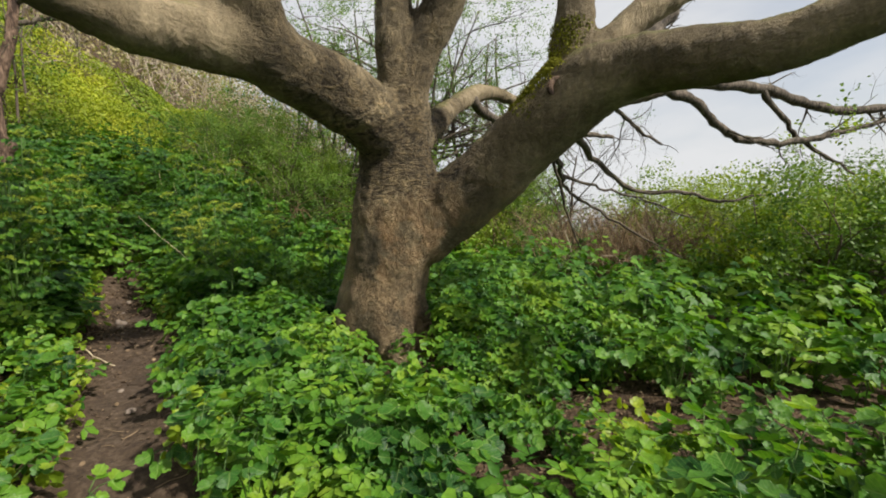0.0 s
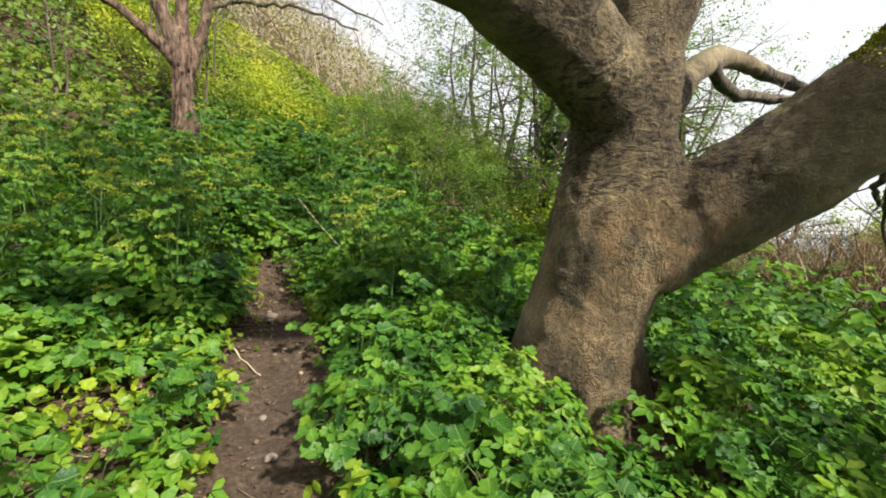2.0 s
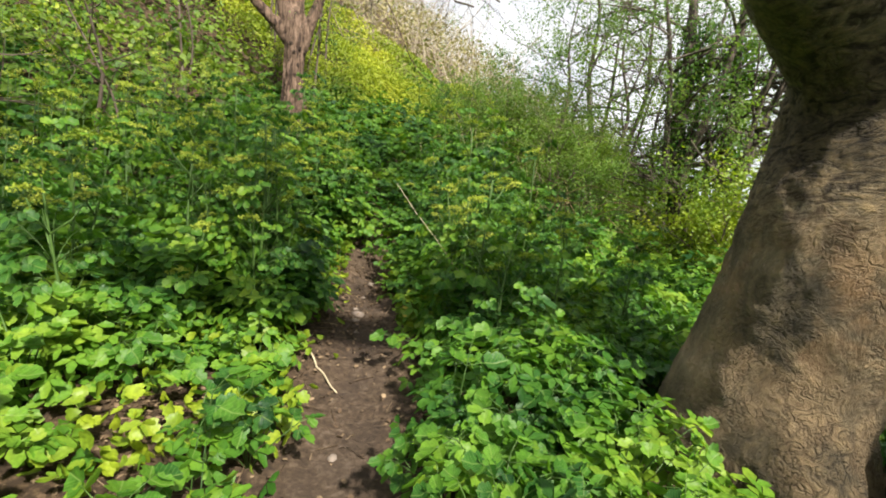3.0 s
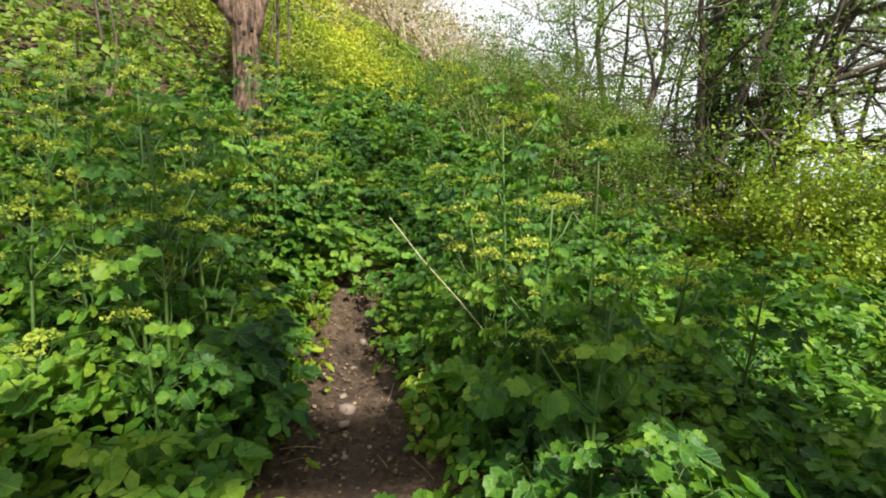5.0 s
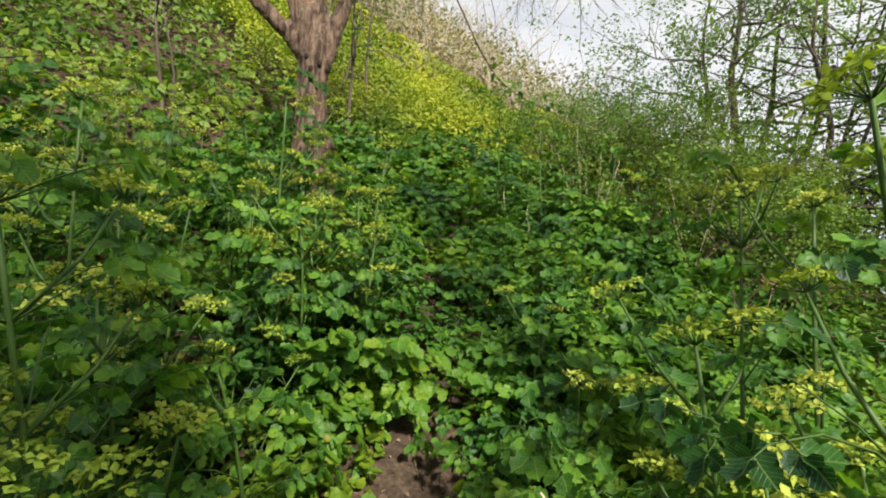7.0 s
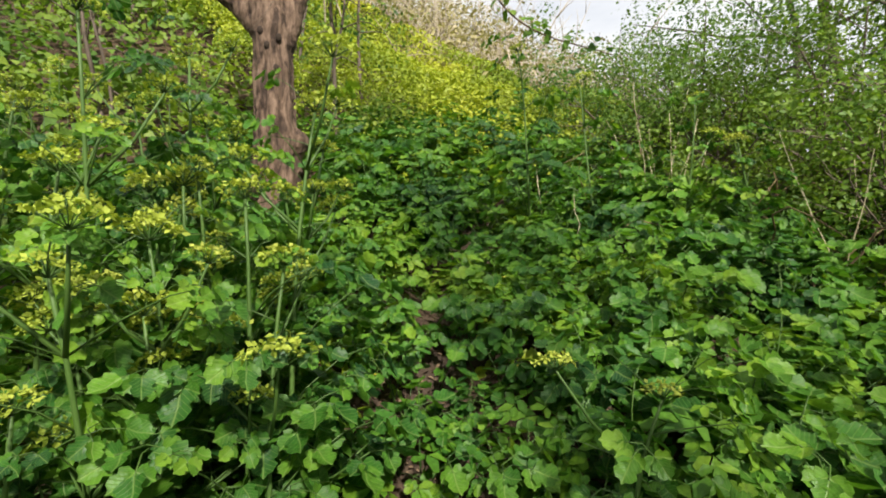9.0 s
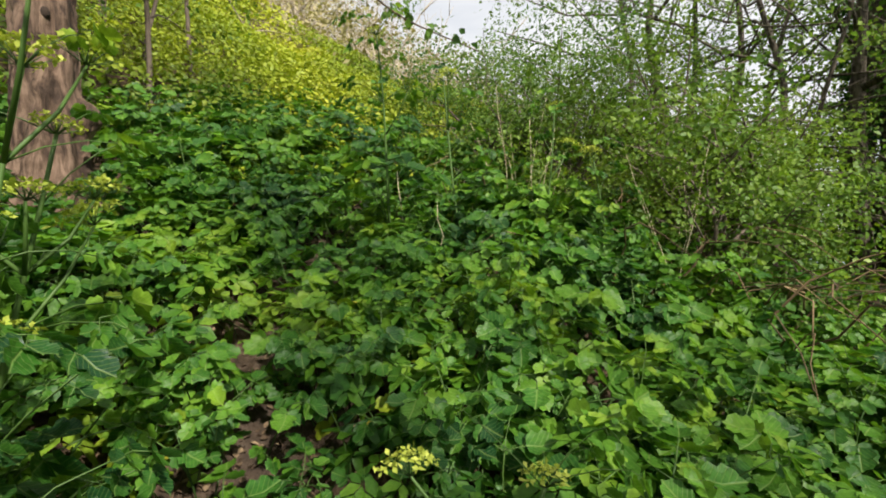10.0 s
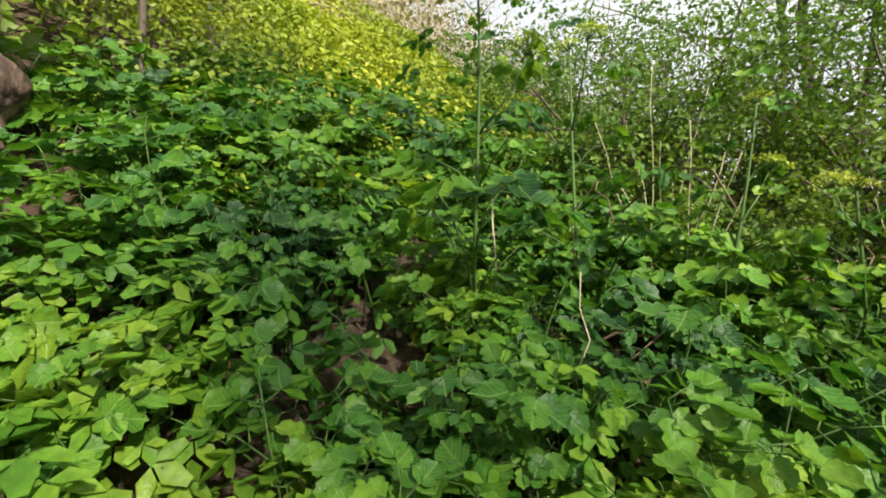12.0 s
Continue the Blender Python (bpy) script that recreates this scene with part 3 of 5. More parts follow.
    thin = [
        [(2.7, 5.3, 2.95, 0.09), (3.25, 5.5, 3.02, 0.07), (4.07, 5.7, 2.92, 0.066), (4.7, 5.9, 2.75, 0.062), (5.36, 6.0, 2.59, 0.058), (6.09, 6.1, 2.6, 0.05), (7.03, 6.2, 2.65, 0.035)],
        [(2.5, 5.22, 2.92, 0.075), (3.08, 5.4, 2.8, 0.056), (3.39, 5.5, 2.48, 0.05), (3.83, 5.6, 2.27, 0.046), (4.53, 5.8, 2.24, 0.042), (5.19, 5.9, 2.33, 0.036), (5.99, 6.0, 2.41, 0.028)],
        [(1.4, 4.5, 2.4, 0.05), (1.93, 5.6, 2.24, 0.036), (2.91, 6.9, 1.87, 0.034), (3.75, 7.1, 1.79, 0.03), (4.33, 7.2, 1.6, 0.026), (5.12, 7.3, 1.63, 0.016)],
        [(4.1, 5.7, 2.9, 0.04), (4.46, 5.8, 2.41, 0.03), (4.82, 5.9, 2.14, 0.026), (5.39, 6.0, 1.76, 0.012)],
        [(0.45, 6.05, 3.3, 0.08), (0.79, 6.5, 3.13, 0.065), (1.33, 6.8, 3.07, 0.05), (1.99, 7.0, 2.98, 0.035)],
        [(1.15, 6.97, 3.47, 0.085), (1.71, 7.3, 3.31, 0.065), (2.3, 7.5, 3.0, 0.05), (3.0, 7.9, 2.9, 0.03)],
        [(2.2, 5.1, 2.85, 0.08), (2.64, 5.6, 3.62, 0.12), (3.11, 5.8, 4.08, 0.12), (3.38, 6.0, 4.67, 0.1), (3.9, 6.2, 6.0, 0.06)],
        [(1.95, 4.95, 2.78, 0.03), (2.25, 5.2, 2.55, 0.022), (2.62, 5.3, 2.3, 0.014)],
        # drooping sprays under the seaward limb
        [(1.15, 4.5, 2.35, 0.04), (1.4, 5.2, 2.05, 0.026), (1.59, 5.64, 1.87, 0.02), (2.06, 5.65, 1.5, 0.016), (2.89, 5.6, 0.92, 0.008)],
        [(1.4, 5.2, 2.05, 0.022), (2.0, 5.7, 1.9, 0.017), (2.5, 5.84, 1.72, 0.014), (3.14, 5.73, 1.4, 0.008)],
        [(1.2, 4.65, 2.28, 0.022), (1.4, 5.2, 1.7, 0.015), (1.6, 5.4, 1.16, 0.008)],
    ]
    rng = np.random.default_rng(31)
    for rows in thin:
        p, r = curve_points(rows, 6)
        r = r * (1 + 0.12 * np.sin(np.arange(len(r)) * 1.9))
        p[1:-1] += rng.normal(0, 0.012, p[1:-1].shape)
        chunks, tips = [tube_arrays(p, r, 8)], []
        for k in range(7):
            j = int(rng.integers(len(p) // 3, len(p)))
            d = unit(unit(p[j] - p[j - 1]) * 0.8 + rng.normal(0, 0.6, 3) + np.array((0, 0, -0.1)))
            twiggery(p[j], d, rng.uniform(0.35, 0.8), max(r[j] * 0.35, 0.006), 2, rng, chunks, tips, 0.6, 2, 0.1)
        part("branch", smooth_mesh(fast_mesh("branch", *merged(chunks))), M_BARK_DARK, tree)
    # unseen upper boughs with thin fresh foliage, added to cast dappled shade on the slope
    for ends in (((-0.4, 4.4, 6.0), (-0.3, -0.2, 1)), ((0.8, 4.1, 5.9), (0.5, -0.3, 1)), ((-0.7, 2.6, 5.1), (-0.2, -0.6, 0.7)), ((-0.75, 2.65, 4.9), (-0.9, 0.1, 0.6)), ((-2.85, 1.45, 3.75), (-0.8, -0.5, 0.6)), ((-2.9, 1.4, 3.8), (-1.0, 0.3, 0.9)), ((-0.72, 2.62, 5.0), (-0.7, -1.0, 0.5)), ((-2.85, 2.9, 4.25), (-0.8, 0.3, 0.7)), ((1.5, 4.2, 5.7), (0.2, 0.0, 1)), ((-0.7, 2.6, 5.1), (0.4, -0.9, 0.5)), ((-2.8, 1.5, 3.75), (-0.1, -1.0, 0.7))):
        chunks, tips = [], []
        twiggery(ends[0], ends[1], 2.9, 0.075, 3, rng, chunks, tips, 0.55, 4, 0.0, 6)
        bough = part("bough", smooth_mesh(fast_mesh("bough", *merged(chunks))), M_BARK_DARK, tree)
        t = np.array(tips)
        # only leaves above 4.4 m stay, so the added shade crown is out of view
        t = np.repeat(t[t[:, 2] > 4.4], 4, 0)
        v, f = random_leaves(FOLD, t + rng.normal(0, 0.1, t.shape), 0.075 * rng.uniform(0.6, 1.2, len(t)), rng)
        part("foliage", fast_mesh("foliage", v, f), M_CROWN, bough)
    # the branch scar and the mossy saddle
    knot = bmesh.new()
    for rad, tube, dz in ((0.085, 0.028, 0.0), (0.045, 0.022, -0.012)):
        rings = []
        for a in range(18):
            ca, sa = math.cos(a * math.tau / 18), math.sin(a * math.tau / 18)
            rings.append([knot.verts.new(((rad + tube * math.cos(b * math.tau / 7)) * ca, (rad + tube * math.cos(b * math.tau / 7)) * sa * 0.85, tube * math.sin(b * math.tau / 7) + dz)) for b in range(7)])
        for a in range(18):
            for b in range(7):
                knot.faces.new((rings[a][b], rings[(a + 1) % 18][b], rings[(a + 1) % 18][(b + 1) % 7], rings[a][(b + 1) % 7]))
    kn = part("knot", knot, M_BARK_RED, tree, "ring-shaped branch scar")
    kn.matrix_basis = look((1.12, 3.84, 2.66), (1.0, 4.4, 2.75)) @ Matrix.Diagonal((1, 1, 1, 1))
    tufts, outs = [], []
    for (ax, ay, az, ar), (bx, by, bz, br), n, wide in (((1.0, 4.2, 2.42, 0.33), (1.36, 4.05, 2.85, 0.27), 3200, 0.9), ((1.32, 4.1, 2.8, 0.25), (1.4, 4.17, 3.3, 0.21), 2000, 1.2), ((1.44, 3.9, 2.66, 0.24), (2.2, 3.15, 2.52, 0.16), 700, 0.5), ((-1.47, 3.0, 3.24, 0.13), (-1.9, 2.95, 3.5, 0.11), 500, 0.9)):
        s = rng.random((n, 1))
        axis = unit(np.array((bx - ax, by - ay, bz - az)))
        up = unit(np.array((0, 0, 1)) - axis * axis[2] + np.array((-0.25, -0.25, 0)))
        side = np.cross(axis, up)
        th = rng.normal(0, 0.5 * wide, (n, 1))
        o = up * np.cos(th) + side * np.sin(th)
        c = np.array((ax, ay, az)) * (1 - s) + np.array((bx, by, bz)) * s
        tufts.append(c + o * (ar * (1 - s) + br * s) * rng.uniform(0.96, 1.03, (n, 1)))
        outs.append(o)
    tufts, outs = np.concatenate(tufts), np.concatenate(outs)
    v, f = random_leaves(FOLD, tufts, 0.022 * rng.uniform(0.5, 1.4, len(tufts)), rng, 0.1, outs * 0.6, 0.5)
    part("moss", fast_mesh("moss", v, f), M_MOSS, tree, "shaggy yellow-green moss")
    return tree


spreading_tree()


# ---- other trees ----
def woody(name, label, category, base, stems, limbs, crown, bark, leaves, seed, leaf_size=0.06, shape=FOLD, group="", bare=0.0, gravity=0.0):
    """A tree or shrub: stems (each rows of x, y, z, r from the base), limbs that branch, and a crown of leaves at the twig ends.
    limbs: (count, from height share, length, radius, upward pull, levels); crown: (leaves per twig point, scatter)."""
    rng = np.random.default_rng(seed)
    thing = new(name)
    thing.location = (base[0], base[1], float(height(base[0], base[1])) - 0.05)
    tagged(thing, label, category, group)
    tips = []
    count, low, length, rad, pull, levels = limbs
    for rows in stems:
        p, r = curve_points(rows, 6)
        p[1:] += rng.normal(0, 0.15, p[1:].shape) * r[1:, None]
        part("trunk" if r[0] > 0.06 else "stem", smooth_mesh(fast_mesh("stem", *tube_arrays(p, r, 9 if r[0] > 0.06 else 5))), bark, thing)
        for k in range(count):
            j = int(len(p) * (low + (1 - low) * (k + rng.random()) / count))
            j = min(max(j, 1), len(p) - 1)
            d = rng.normal(0, 1, 3)
            d[2] = abs(d[2]) * 0.4 + pull
            chunks = []
            twiggery(p[j], d, length * rng.uniform(0.6, 1.2), min(rad, r[j] * 0.75), levels, rng, chunks, tips, 0.6, 3, gravity)
            part("limb", smooth_mesh(fast_mesh("limb", *merged(chunks))), bark, thing)
    per, scatter = crown
    if per > 0 and tips:
        t = np.array(tips)
        t = t[rng.random(len(t)) > bare]
        q = np.repeat(t, per, 0) + rng.normal(0, scatter, (len(t) * per, 3))
        mid = q.mean(0)
        v, f = random_leaves(shape, q, leaf_size * rng.uniform(0.6, 1.25, len(q)), rng, 0.5, 0.5 * unit(q - mid))
        part("crown", fast_mesh("crown", v, f), leaves, thing)
    return thing


# the red-brown tree on the bank
def gnarled_tree():
    tree = woody("gnarled_tree", "ridged red-brown old tree with a burl on the bank", "tree", (-7.4, 7.11), [], (0, 0, 0, 0, 0, 0), (0, 0), M_BARK_RED, M_SHRUB, 3)
    rows = [
        [(0, 0, -0.3, 0.3), (0.0, 0, 0.0, 0.23), (0.0, 0, 0.35, 0.165), (-0.01, 0.0, 0.9, 0.15), (0.0, 0.0, 1.35, 0.155), (0.0, 0.0, 1.75, 0.175), (-0.06, -0.06, 2.2, 0.14)],
        # the crooked limb, two upright leaders and a slighter one
        [(0.0, 0.0, 1.5, 0.13), (-0.18, -0.18, 1.85, 0.1), (-0.4, -0.42, 2.15, 0.085), (-0.62, -0.66, 2.42, 0.07), (-0.81, -0.87, 2.55, 0.065), (-1.3, -1.4, 2.95, 0.045), (-1.7, -1.9, 3.7, 0.03)],
        [(-0.03, -0.03, 1.65, 0.15), (-0.15, -0.15, 2.3, 0.125), (-0.26, -0.26, 2.75, 0.115), (-0.4, -0.4, 4.0, 0.08)],
        [(0.02, 0.02, 1.65, 0.15), (0.0, 0.03, 2.3, 0.115), (-0.02, 0.05, 2.7, 0.1), (0.05, 0.1, 4.2, 0.07)],
        [(0.05, 0.07, 1.5, 0.12), (0.15, 0.2, 2.05, 0.095), (0.24, 0.3, 2.5, 0.085), (0.3, 0.4, 3.2, 0.075), (0.5, 0.7, 4.3, 0.05)],
        # burl
        [(0.05, 0.08, 0.56, 0.15), (0.13, 0.17, 0.6, 0.12), (0.17, 0.22, 0.6, 0.07)],
    ]
    for k in range(8):
        a = k * math.tau / 8
        rows.append([(0.13 * math.cos(a), 0.13 * math.sin(a), 1.9, 0.05), (0.135 * math.cos(a + 0.3), 0.135 * math.sin(a + 0.3), 1.0, 0.05), (0.17 * math.cos(a), 0.17 * math.sin(a), 0.3, 0.06), (0.27 * math.cos(a - 0.2), 0.27 * math.sin(a - 0.2), -0.15, 0.08)])
    v, f = merged([limb_mesh(r, 10, 5) for r in rows])
    trunk = part("trunk", fast_mesh("trunk", v, f), M_BARK_RED, tree)
    rm = trunk.modifiers.new("skin", "REMESH")
    rm.mode, rm.voxel_size, rm.use_smooth_shade = "VOXEL", 0.02, True
    sm = trunk.modifiers.new("ease", "SMOOTH")
    sm.iterations, sm.factor = 1, 0.4
    for nm, size, amount in (("bark_lumps", 0.16, 0.035), ("bark_grooves", 0.05, 0.025)):
        tx = bpy.data.textures.new(nm, "CLOUDS")
        tx.noise_scale, tx.noise_depth = size, 3
        dm = trunk.modifiers.new(nm, "DISPLACE")
        dm.texture, dm.strength, dm.mid_level = tx, amount, 0.5
    rng = np.random.default_rng(5)
    # holes where old branches broke away: solid balls, the shade inside painted near-black
    for a, z in ((-0.75, 1.42), (-0.35, 1.22), (-0.15, 1.5), (-1.1, 1.56)):
        hole = bmesh.new()
        bmesh.ops.create_icosphere(hole, subdivisions=2, radius=0.032)
        h = part("branch_hole", hole, M_HOLE_SHADE, tree, "lost-branch hollow, a solid lump with its shade painted dark")
        h.matrix_basis = pose(0.165 * math.cos(a), 0.165 * math.sin(a), z) @ Matrix.Diagonal((1, 0.8, 1.3, 1))
    # long limbs that reach out over the slope, with thin twigs hanging from them
    for limb_rows, hang in (
            ([(0.24, 0.3, 2.5, 0.05), (0.34, 0.42, 2.78, 0.045), (0.9, 0.72, 2.9, 0.04), (1.8, 1.1, 2.78, 0.03), (2.6, 1.6, 2.5, 0.016)], 17),
            ([(0.3, 0.42, 3.2, 0.05), (0.8, 0.9, 3.5, 0.04), (1.6, 1.7, 3.45, 0.03), (2.6, 2.7, 3.1, 0.015)], 13),
            ([(0.3, 0.4, 3.1, 0.05), (1.0, 0.3, 3.3, 0.04), (2.2, 0.5, 3.2, 0.026), (3.2, 0.9, 2.9, 0.012)], 13),
            ([(-1.3, -1.4, 2.95, 0.04), (-1.5, -2.2, 3.2, 0.03), (-1.6, -3.0, 3.1, 0.014)], 5),
            ([(-0.4, -0.4, 3.9, 0.05), (0.1, -1.0, 4.2, 0.03), (0.7, -1.5, 4.2, 0.014)], 5)):
        p, r = curve_points(limb_rows, 7)
        p[1:-1] += rng.normal(0, 0.025, p[1:-1].shape)
        chunks, tips = [tube_arrays(p, r, 6)], []
        for k in range(hang):
            j = 6 + int((k + rng.random()) / hang * (len(p) - 7))
            twiggery(p[j], rng.normal(0, 0.45, 3) + np.array((0, 0, -0.6)), rng.uniform(0.6, 1.3), 0.008, 2, rng, chunks, tips, 0.55, 3, -0.5)
        limb = part("limb", smooth_mesh(fast_mesh("limb", *merged(chunks))), M_BARK_DARK, tree)
        t = np.array(tips)
        t = t[rng.random(len(t)) < 0.5]
        v, f = random_leaves(FOLD, t + rng.normal(0, 0.03, t.shape), 0.036 * rng.uniform(0.5, 1.2, len(t)), rng)
        part("foliage", fast_mesh("foliage", v, f), M_CROWN, limb)

    p, r = curve_points([(0.9, 0.72, 2.9, 0.014), (1.5, 0.6, 2.3, 0.01), (1.95, 0.68, 1.4, 0.008), (2.2, 0.83, 1.05, 0.006), (2.7, 0.95, 0.72, 0.003)], 6)
    twig = part("hanging_twig", smooth_mesh(fast_mesh("hanging_twig", *tube_arrays(p, r, 5))), M_BARK_RED, tree, "thin hanging twig with a few broad leaves")
    q = p[12:][rng.integers(0, len(p) - 12, 26)] + rng.normal(0, 0.05, (26, 3))
    v, f = random_leaves(OVATE, q, 0.085 * rng.uniform(0.6, 1.2, len(q)), rng, 0.4, None, 0.8)
    part("foliage", fast_mesh("foliage", v, f), M_SHRUB, twig)


gnarled_tree()


def stem_rows(h, r, lean=(0, 0), wob=0.1, seed=0, x0=0.0, y0=0.0):
    g = np.random.default_rng(seed)
    return [(x0 + lean[0] * k * k / 16 + g.normal(0, wob) * (k > 0), y0 + lean[1] * k * k / 16 + g.normal(0, wob) * (k > 0), h * k / 4, r * (1 - 0.2 * k)) for k in range(5)]


# two dark old trees with clustered stems at the edge of the slope
def stemmed_tree(at, h, r, seed, label):
    g = np.random.default_rng(seed)
    stems = []
    for k in range(5):
        a = k * 2.4 + seed
        x0, y0 = 0.16 * math.cos(a) * (k > 0), 0.16 * math.sin(a) * (k > 0)
        lean = (1.3 * math.cos(a) + 0.5, 1.3 * math.sin(a)) if k else (0.15, 0.1)
        stems.append(stem_rows(h * (1.0 - 0.1 * k), r * (1.0 if k == 0 else 0.55), lean, 0.1, seed * 7 + k, x0, y0))
    tree = woody("dark_tree", label, "tree", at, stems, (7, 0.22, 2.4, 0.045, 0.02, 2), (11, 0.07), M_BARK_DARK, M_CROWN, seed, 0.056, FOLD, "old trees at the edge of the slope", 0.12)
    # nearly level bare boughs towards the water
    for k in range(6):
        chunks, tips = [], []
        twiggery((0.1, 0.0, h * (0.2 + 0.07 * k)), (1.0, g.normal(0, 0.5), g.normal(0.0, 0.12)), 3.2, 0.06, 3, g, chunks, tips, 0.4, 3, -0.05, 5)
        part("bough", smooth_mesh(fast_mesh("bough", *merged(chunks))), M_BARK_DARK, tree)
    # ivy up the main trunk
    n = 2600
    s, a = g.random(n), g.uniform(0, math.tau, n)
    rr = r * 1.2 + 0.09 * g.random(n)
    q = np.stack([0.15 * s * s + rr * np.cos(a), 0.1 * s * s + rr * np.sin(a), h * (0.16 + 0.5 * s)], -1)
    v, f = random_leaves(OVATE, q, 0.07 * g.uniform(0.6, 1.2, n), g, 0.2, np.stack([np.cos(a), np.sin(a), 0 * a], -1), 0.5)
    part("ivy", fast_mesh("ivy", v, f), M_HERB_FAR, tree, "dark green ivy climbing the trunk")


stemmed_tree((-1.52, 12.1), 7.5, 0.2, 3, "dark many-stemmed tree clad in ivy above the shrubs")
stemmed_tree((-0.75, 11.9), 7.0, 0.15, 4, "dark slanting tree with long bare level boughs")

FAR_TREES = [((-3.6, 13.0), 6.0, 0.09, (-0.2, 0)), ((-4.1, 12.2), 4.4, 0.06, (0.2, 0)), ((-2.7, 11.2), 4.8, 0.06, (0.1, 0.1)), ((1.3, 12.6), 6.0, 0.09, (0.3, 0)), ((0.4, 13.2), 6.5, 0.09, (0.1, 0)), ((2.2, 17.0), 8.0, 0.12, (0, 0.3)), ((-2.6, 13.6), 6.5, 0.08, (0.2, 0))]
for k, (at, h, r, lean) in enumerate(FAR_TREES):
    woody("slender_tree", "slender dark-stemmed tree with fine fresh leaves among the shrubs", "tree", at, [stem_rows(h, r, lean, 0.1, k), stem_rows(h * 0.8, r * 0.7, (lean[0] + 0.8, lean[1] - 0.4), 0.1, k + 50, 0.15, 0.05)], (11, 0.2, 2.0, 0.035, -0.1, 2), (13, 0.065), M_BARK_DARK, M_CROWN, 60 + k, 0.054, FOLD, "slender trees at the edge of the slope", 0.15)

# leafy shrubs along the foot of the bank
SHRUBS = [((-5.4, 10.3), 1.4), ((-4.6, 10.3), 1.8), ((-3.7, 10.3), 2.1), ((-3.0, 10.1), 1.8), ((-6.3, 11.4), 1.2), ((-4.0, 11.5), 2.1), ((-3.1, 11.6), 1.7), ((-5.2, 11.8), 1.6), ((-3.4, 9.6), 1.5)]
for k, (at, h) in enumerate(SHRUBS):
    st = [stem_rows(h * (0.7 + 0.1 * (j % 4)), 0.028, (0.5 * math.cos(j * 1.3 + k), 0.5 * math.sin(j * 1.3 + k)), 0.08, 100 + 7 * k + j, 0.12 * math.cos(j), 0.12 * math.sin(j)) for j in range(6)]
    woody("shrub", "many-stemmed shrub with small mid-green leaves at the foot of the bank", "shrub", at, st, (8, 0.06, 0.8, 0.011, 0.15, 1), (26, 0.07), M_TWIG, M_SHRUB if k % 3 else M_CROWN, 120 + k, 0.041, FOLD, "shrubs at the foot of the bank", 0.05)

# green bushes and a bare sapling on the seaward side
for k, (at, h) in enumerate([((4.9, 5.4), 1.7), ((5.2, 7.2), 1.9), ((6.4, 6.4), 2.2), ((7.2, 8.2), 2.2), ((5.8, 9.6), 2.0), ((7.6, 5.2), 2.2), ((8.5, 10.0), 2.2), ((4.8, 11.5), 1.8), ((7.0, 12.5), 2.0), ((1.2, 11.0), 1.9), ((0.2, 10.4), 1.7), ((-0.9, 10.0), 1.6), ((2.4, 13.2), 2.2)]):
    st = [stem_rows(h * (0.7 + 0.1 * (j % 4)), 0.03, (0.6 * math.cos(j * 1.3 + k), 0.6 * math.sin(j * 1.3 + k)), 0.08, 300 + 7 * k + j, 0.15 * math.cos(j), 0.15 * math.sin(j)) for j in range(6)]
    woody("bush", "dense green leafy bush on the slope above the water", "bush", at, st, (9, 0.06, 0.85, 0.012, 0.15, 1), (26, 0.1), M_TWIG, M_LIME if k % 3 else M_SHRUB, 320 + k, 0.062, FOLD, "bushes above the water", 0.05)
woody("bare_sapling", "bare crooked sapling with drooping thin branches beside a bramble heap", "tree", (2.5, 10.1), [stem_rows(2.6, 0.06, (0.5, 0.1), 0.08, 9), stem_rows(2.2, 0.04, (-0.4, 0.2), 0.08, 10, 0.1)], (8, 0.35, 1.6, 0.02, 0.3, 2), (1, 0.05), M_BARK_DARK, M_LIME, 77, 0.05, FOLD, "", 0.7, -0.4)


def cane_heap(name, label, centre, size, n, mat, seed, r=0.008, arch=0.8):
    """A tangle of arching canes."""
    rng = np.random.default_rng(seed)
    chunks = []
    for k in range(n):
        x, y = centre[0] + rng.normal(0, size[0] * 0.5), centre[1] + rng.normal(0, size[1] * 0.5)
        z = float(height(x, y))
        a, ln, hh = rng.uniform(0, math.tau), rng.uniform(0.6, 1.6), size[2] * rng.uniform(0.3, 1.0)
        s = np.linspace(0, 1, 7)
        p = np.stack([x + ln * s * math.cos(a), y + ln * s * math.sin(a), z - 0.03 + hh * np.sin(s * math.pi * arch)], -1) + rng.normal(0, 0.03, (7, 3))
        chunks.append(tube_arrays(p, r * rng.uniform(0.5, 1.3) * (1 - 0.6 * s), 3))
    return tagged(part(name, fast_mesh(name, *merged(chunks)), mat), label, "bramble", kind="stuff")


cane_heap("bramble_heap", "brown tangled heap of bare bramble canes on the slope", (3.4, 9.4), (2.2, 1.0, 1.5), 700, M_BRAMBLE, 4)
cane_heap("bramble_heap", "tangled tawny bare bramble canes under the shrubs", (-3.7, 9.4), (1.6, 0.7, 0.7), 120, M_BRAMBLE, 5)
cane_heap("bare_canes", "tangled bare canes below the bushes on the slope", (5.5, 10.5), (3.5, 2.0, 1.3), 380, M_TAN, 6)


# ---- the overgrown bank ----
def scatter(n, x0, x1, y0, y1, rng):
    x, y = rng.uniform(x0, x1, n), rng.uniform(y0, y1, n)
    return x, y


def lump(x, y, f, seed):
    g = np.random.default_rng(seed)
    a = g.uniform(0, 6.28, (5, 3))
    s = np.zeros(np.shape(x))
    for k in range(5):
        s = s + np.sin(f * (1 + 0.5 * k) * (x * math.cos(a[k, 0]) + y * math.sin(a[k, 0])) + a[k, 1]) / (1 + 0.4 * k)
    return s / 2.6


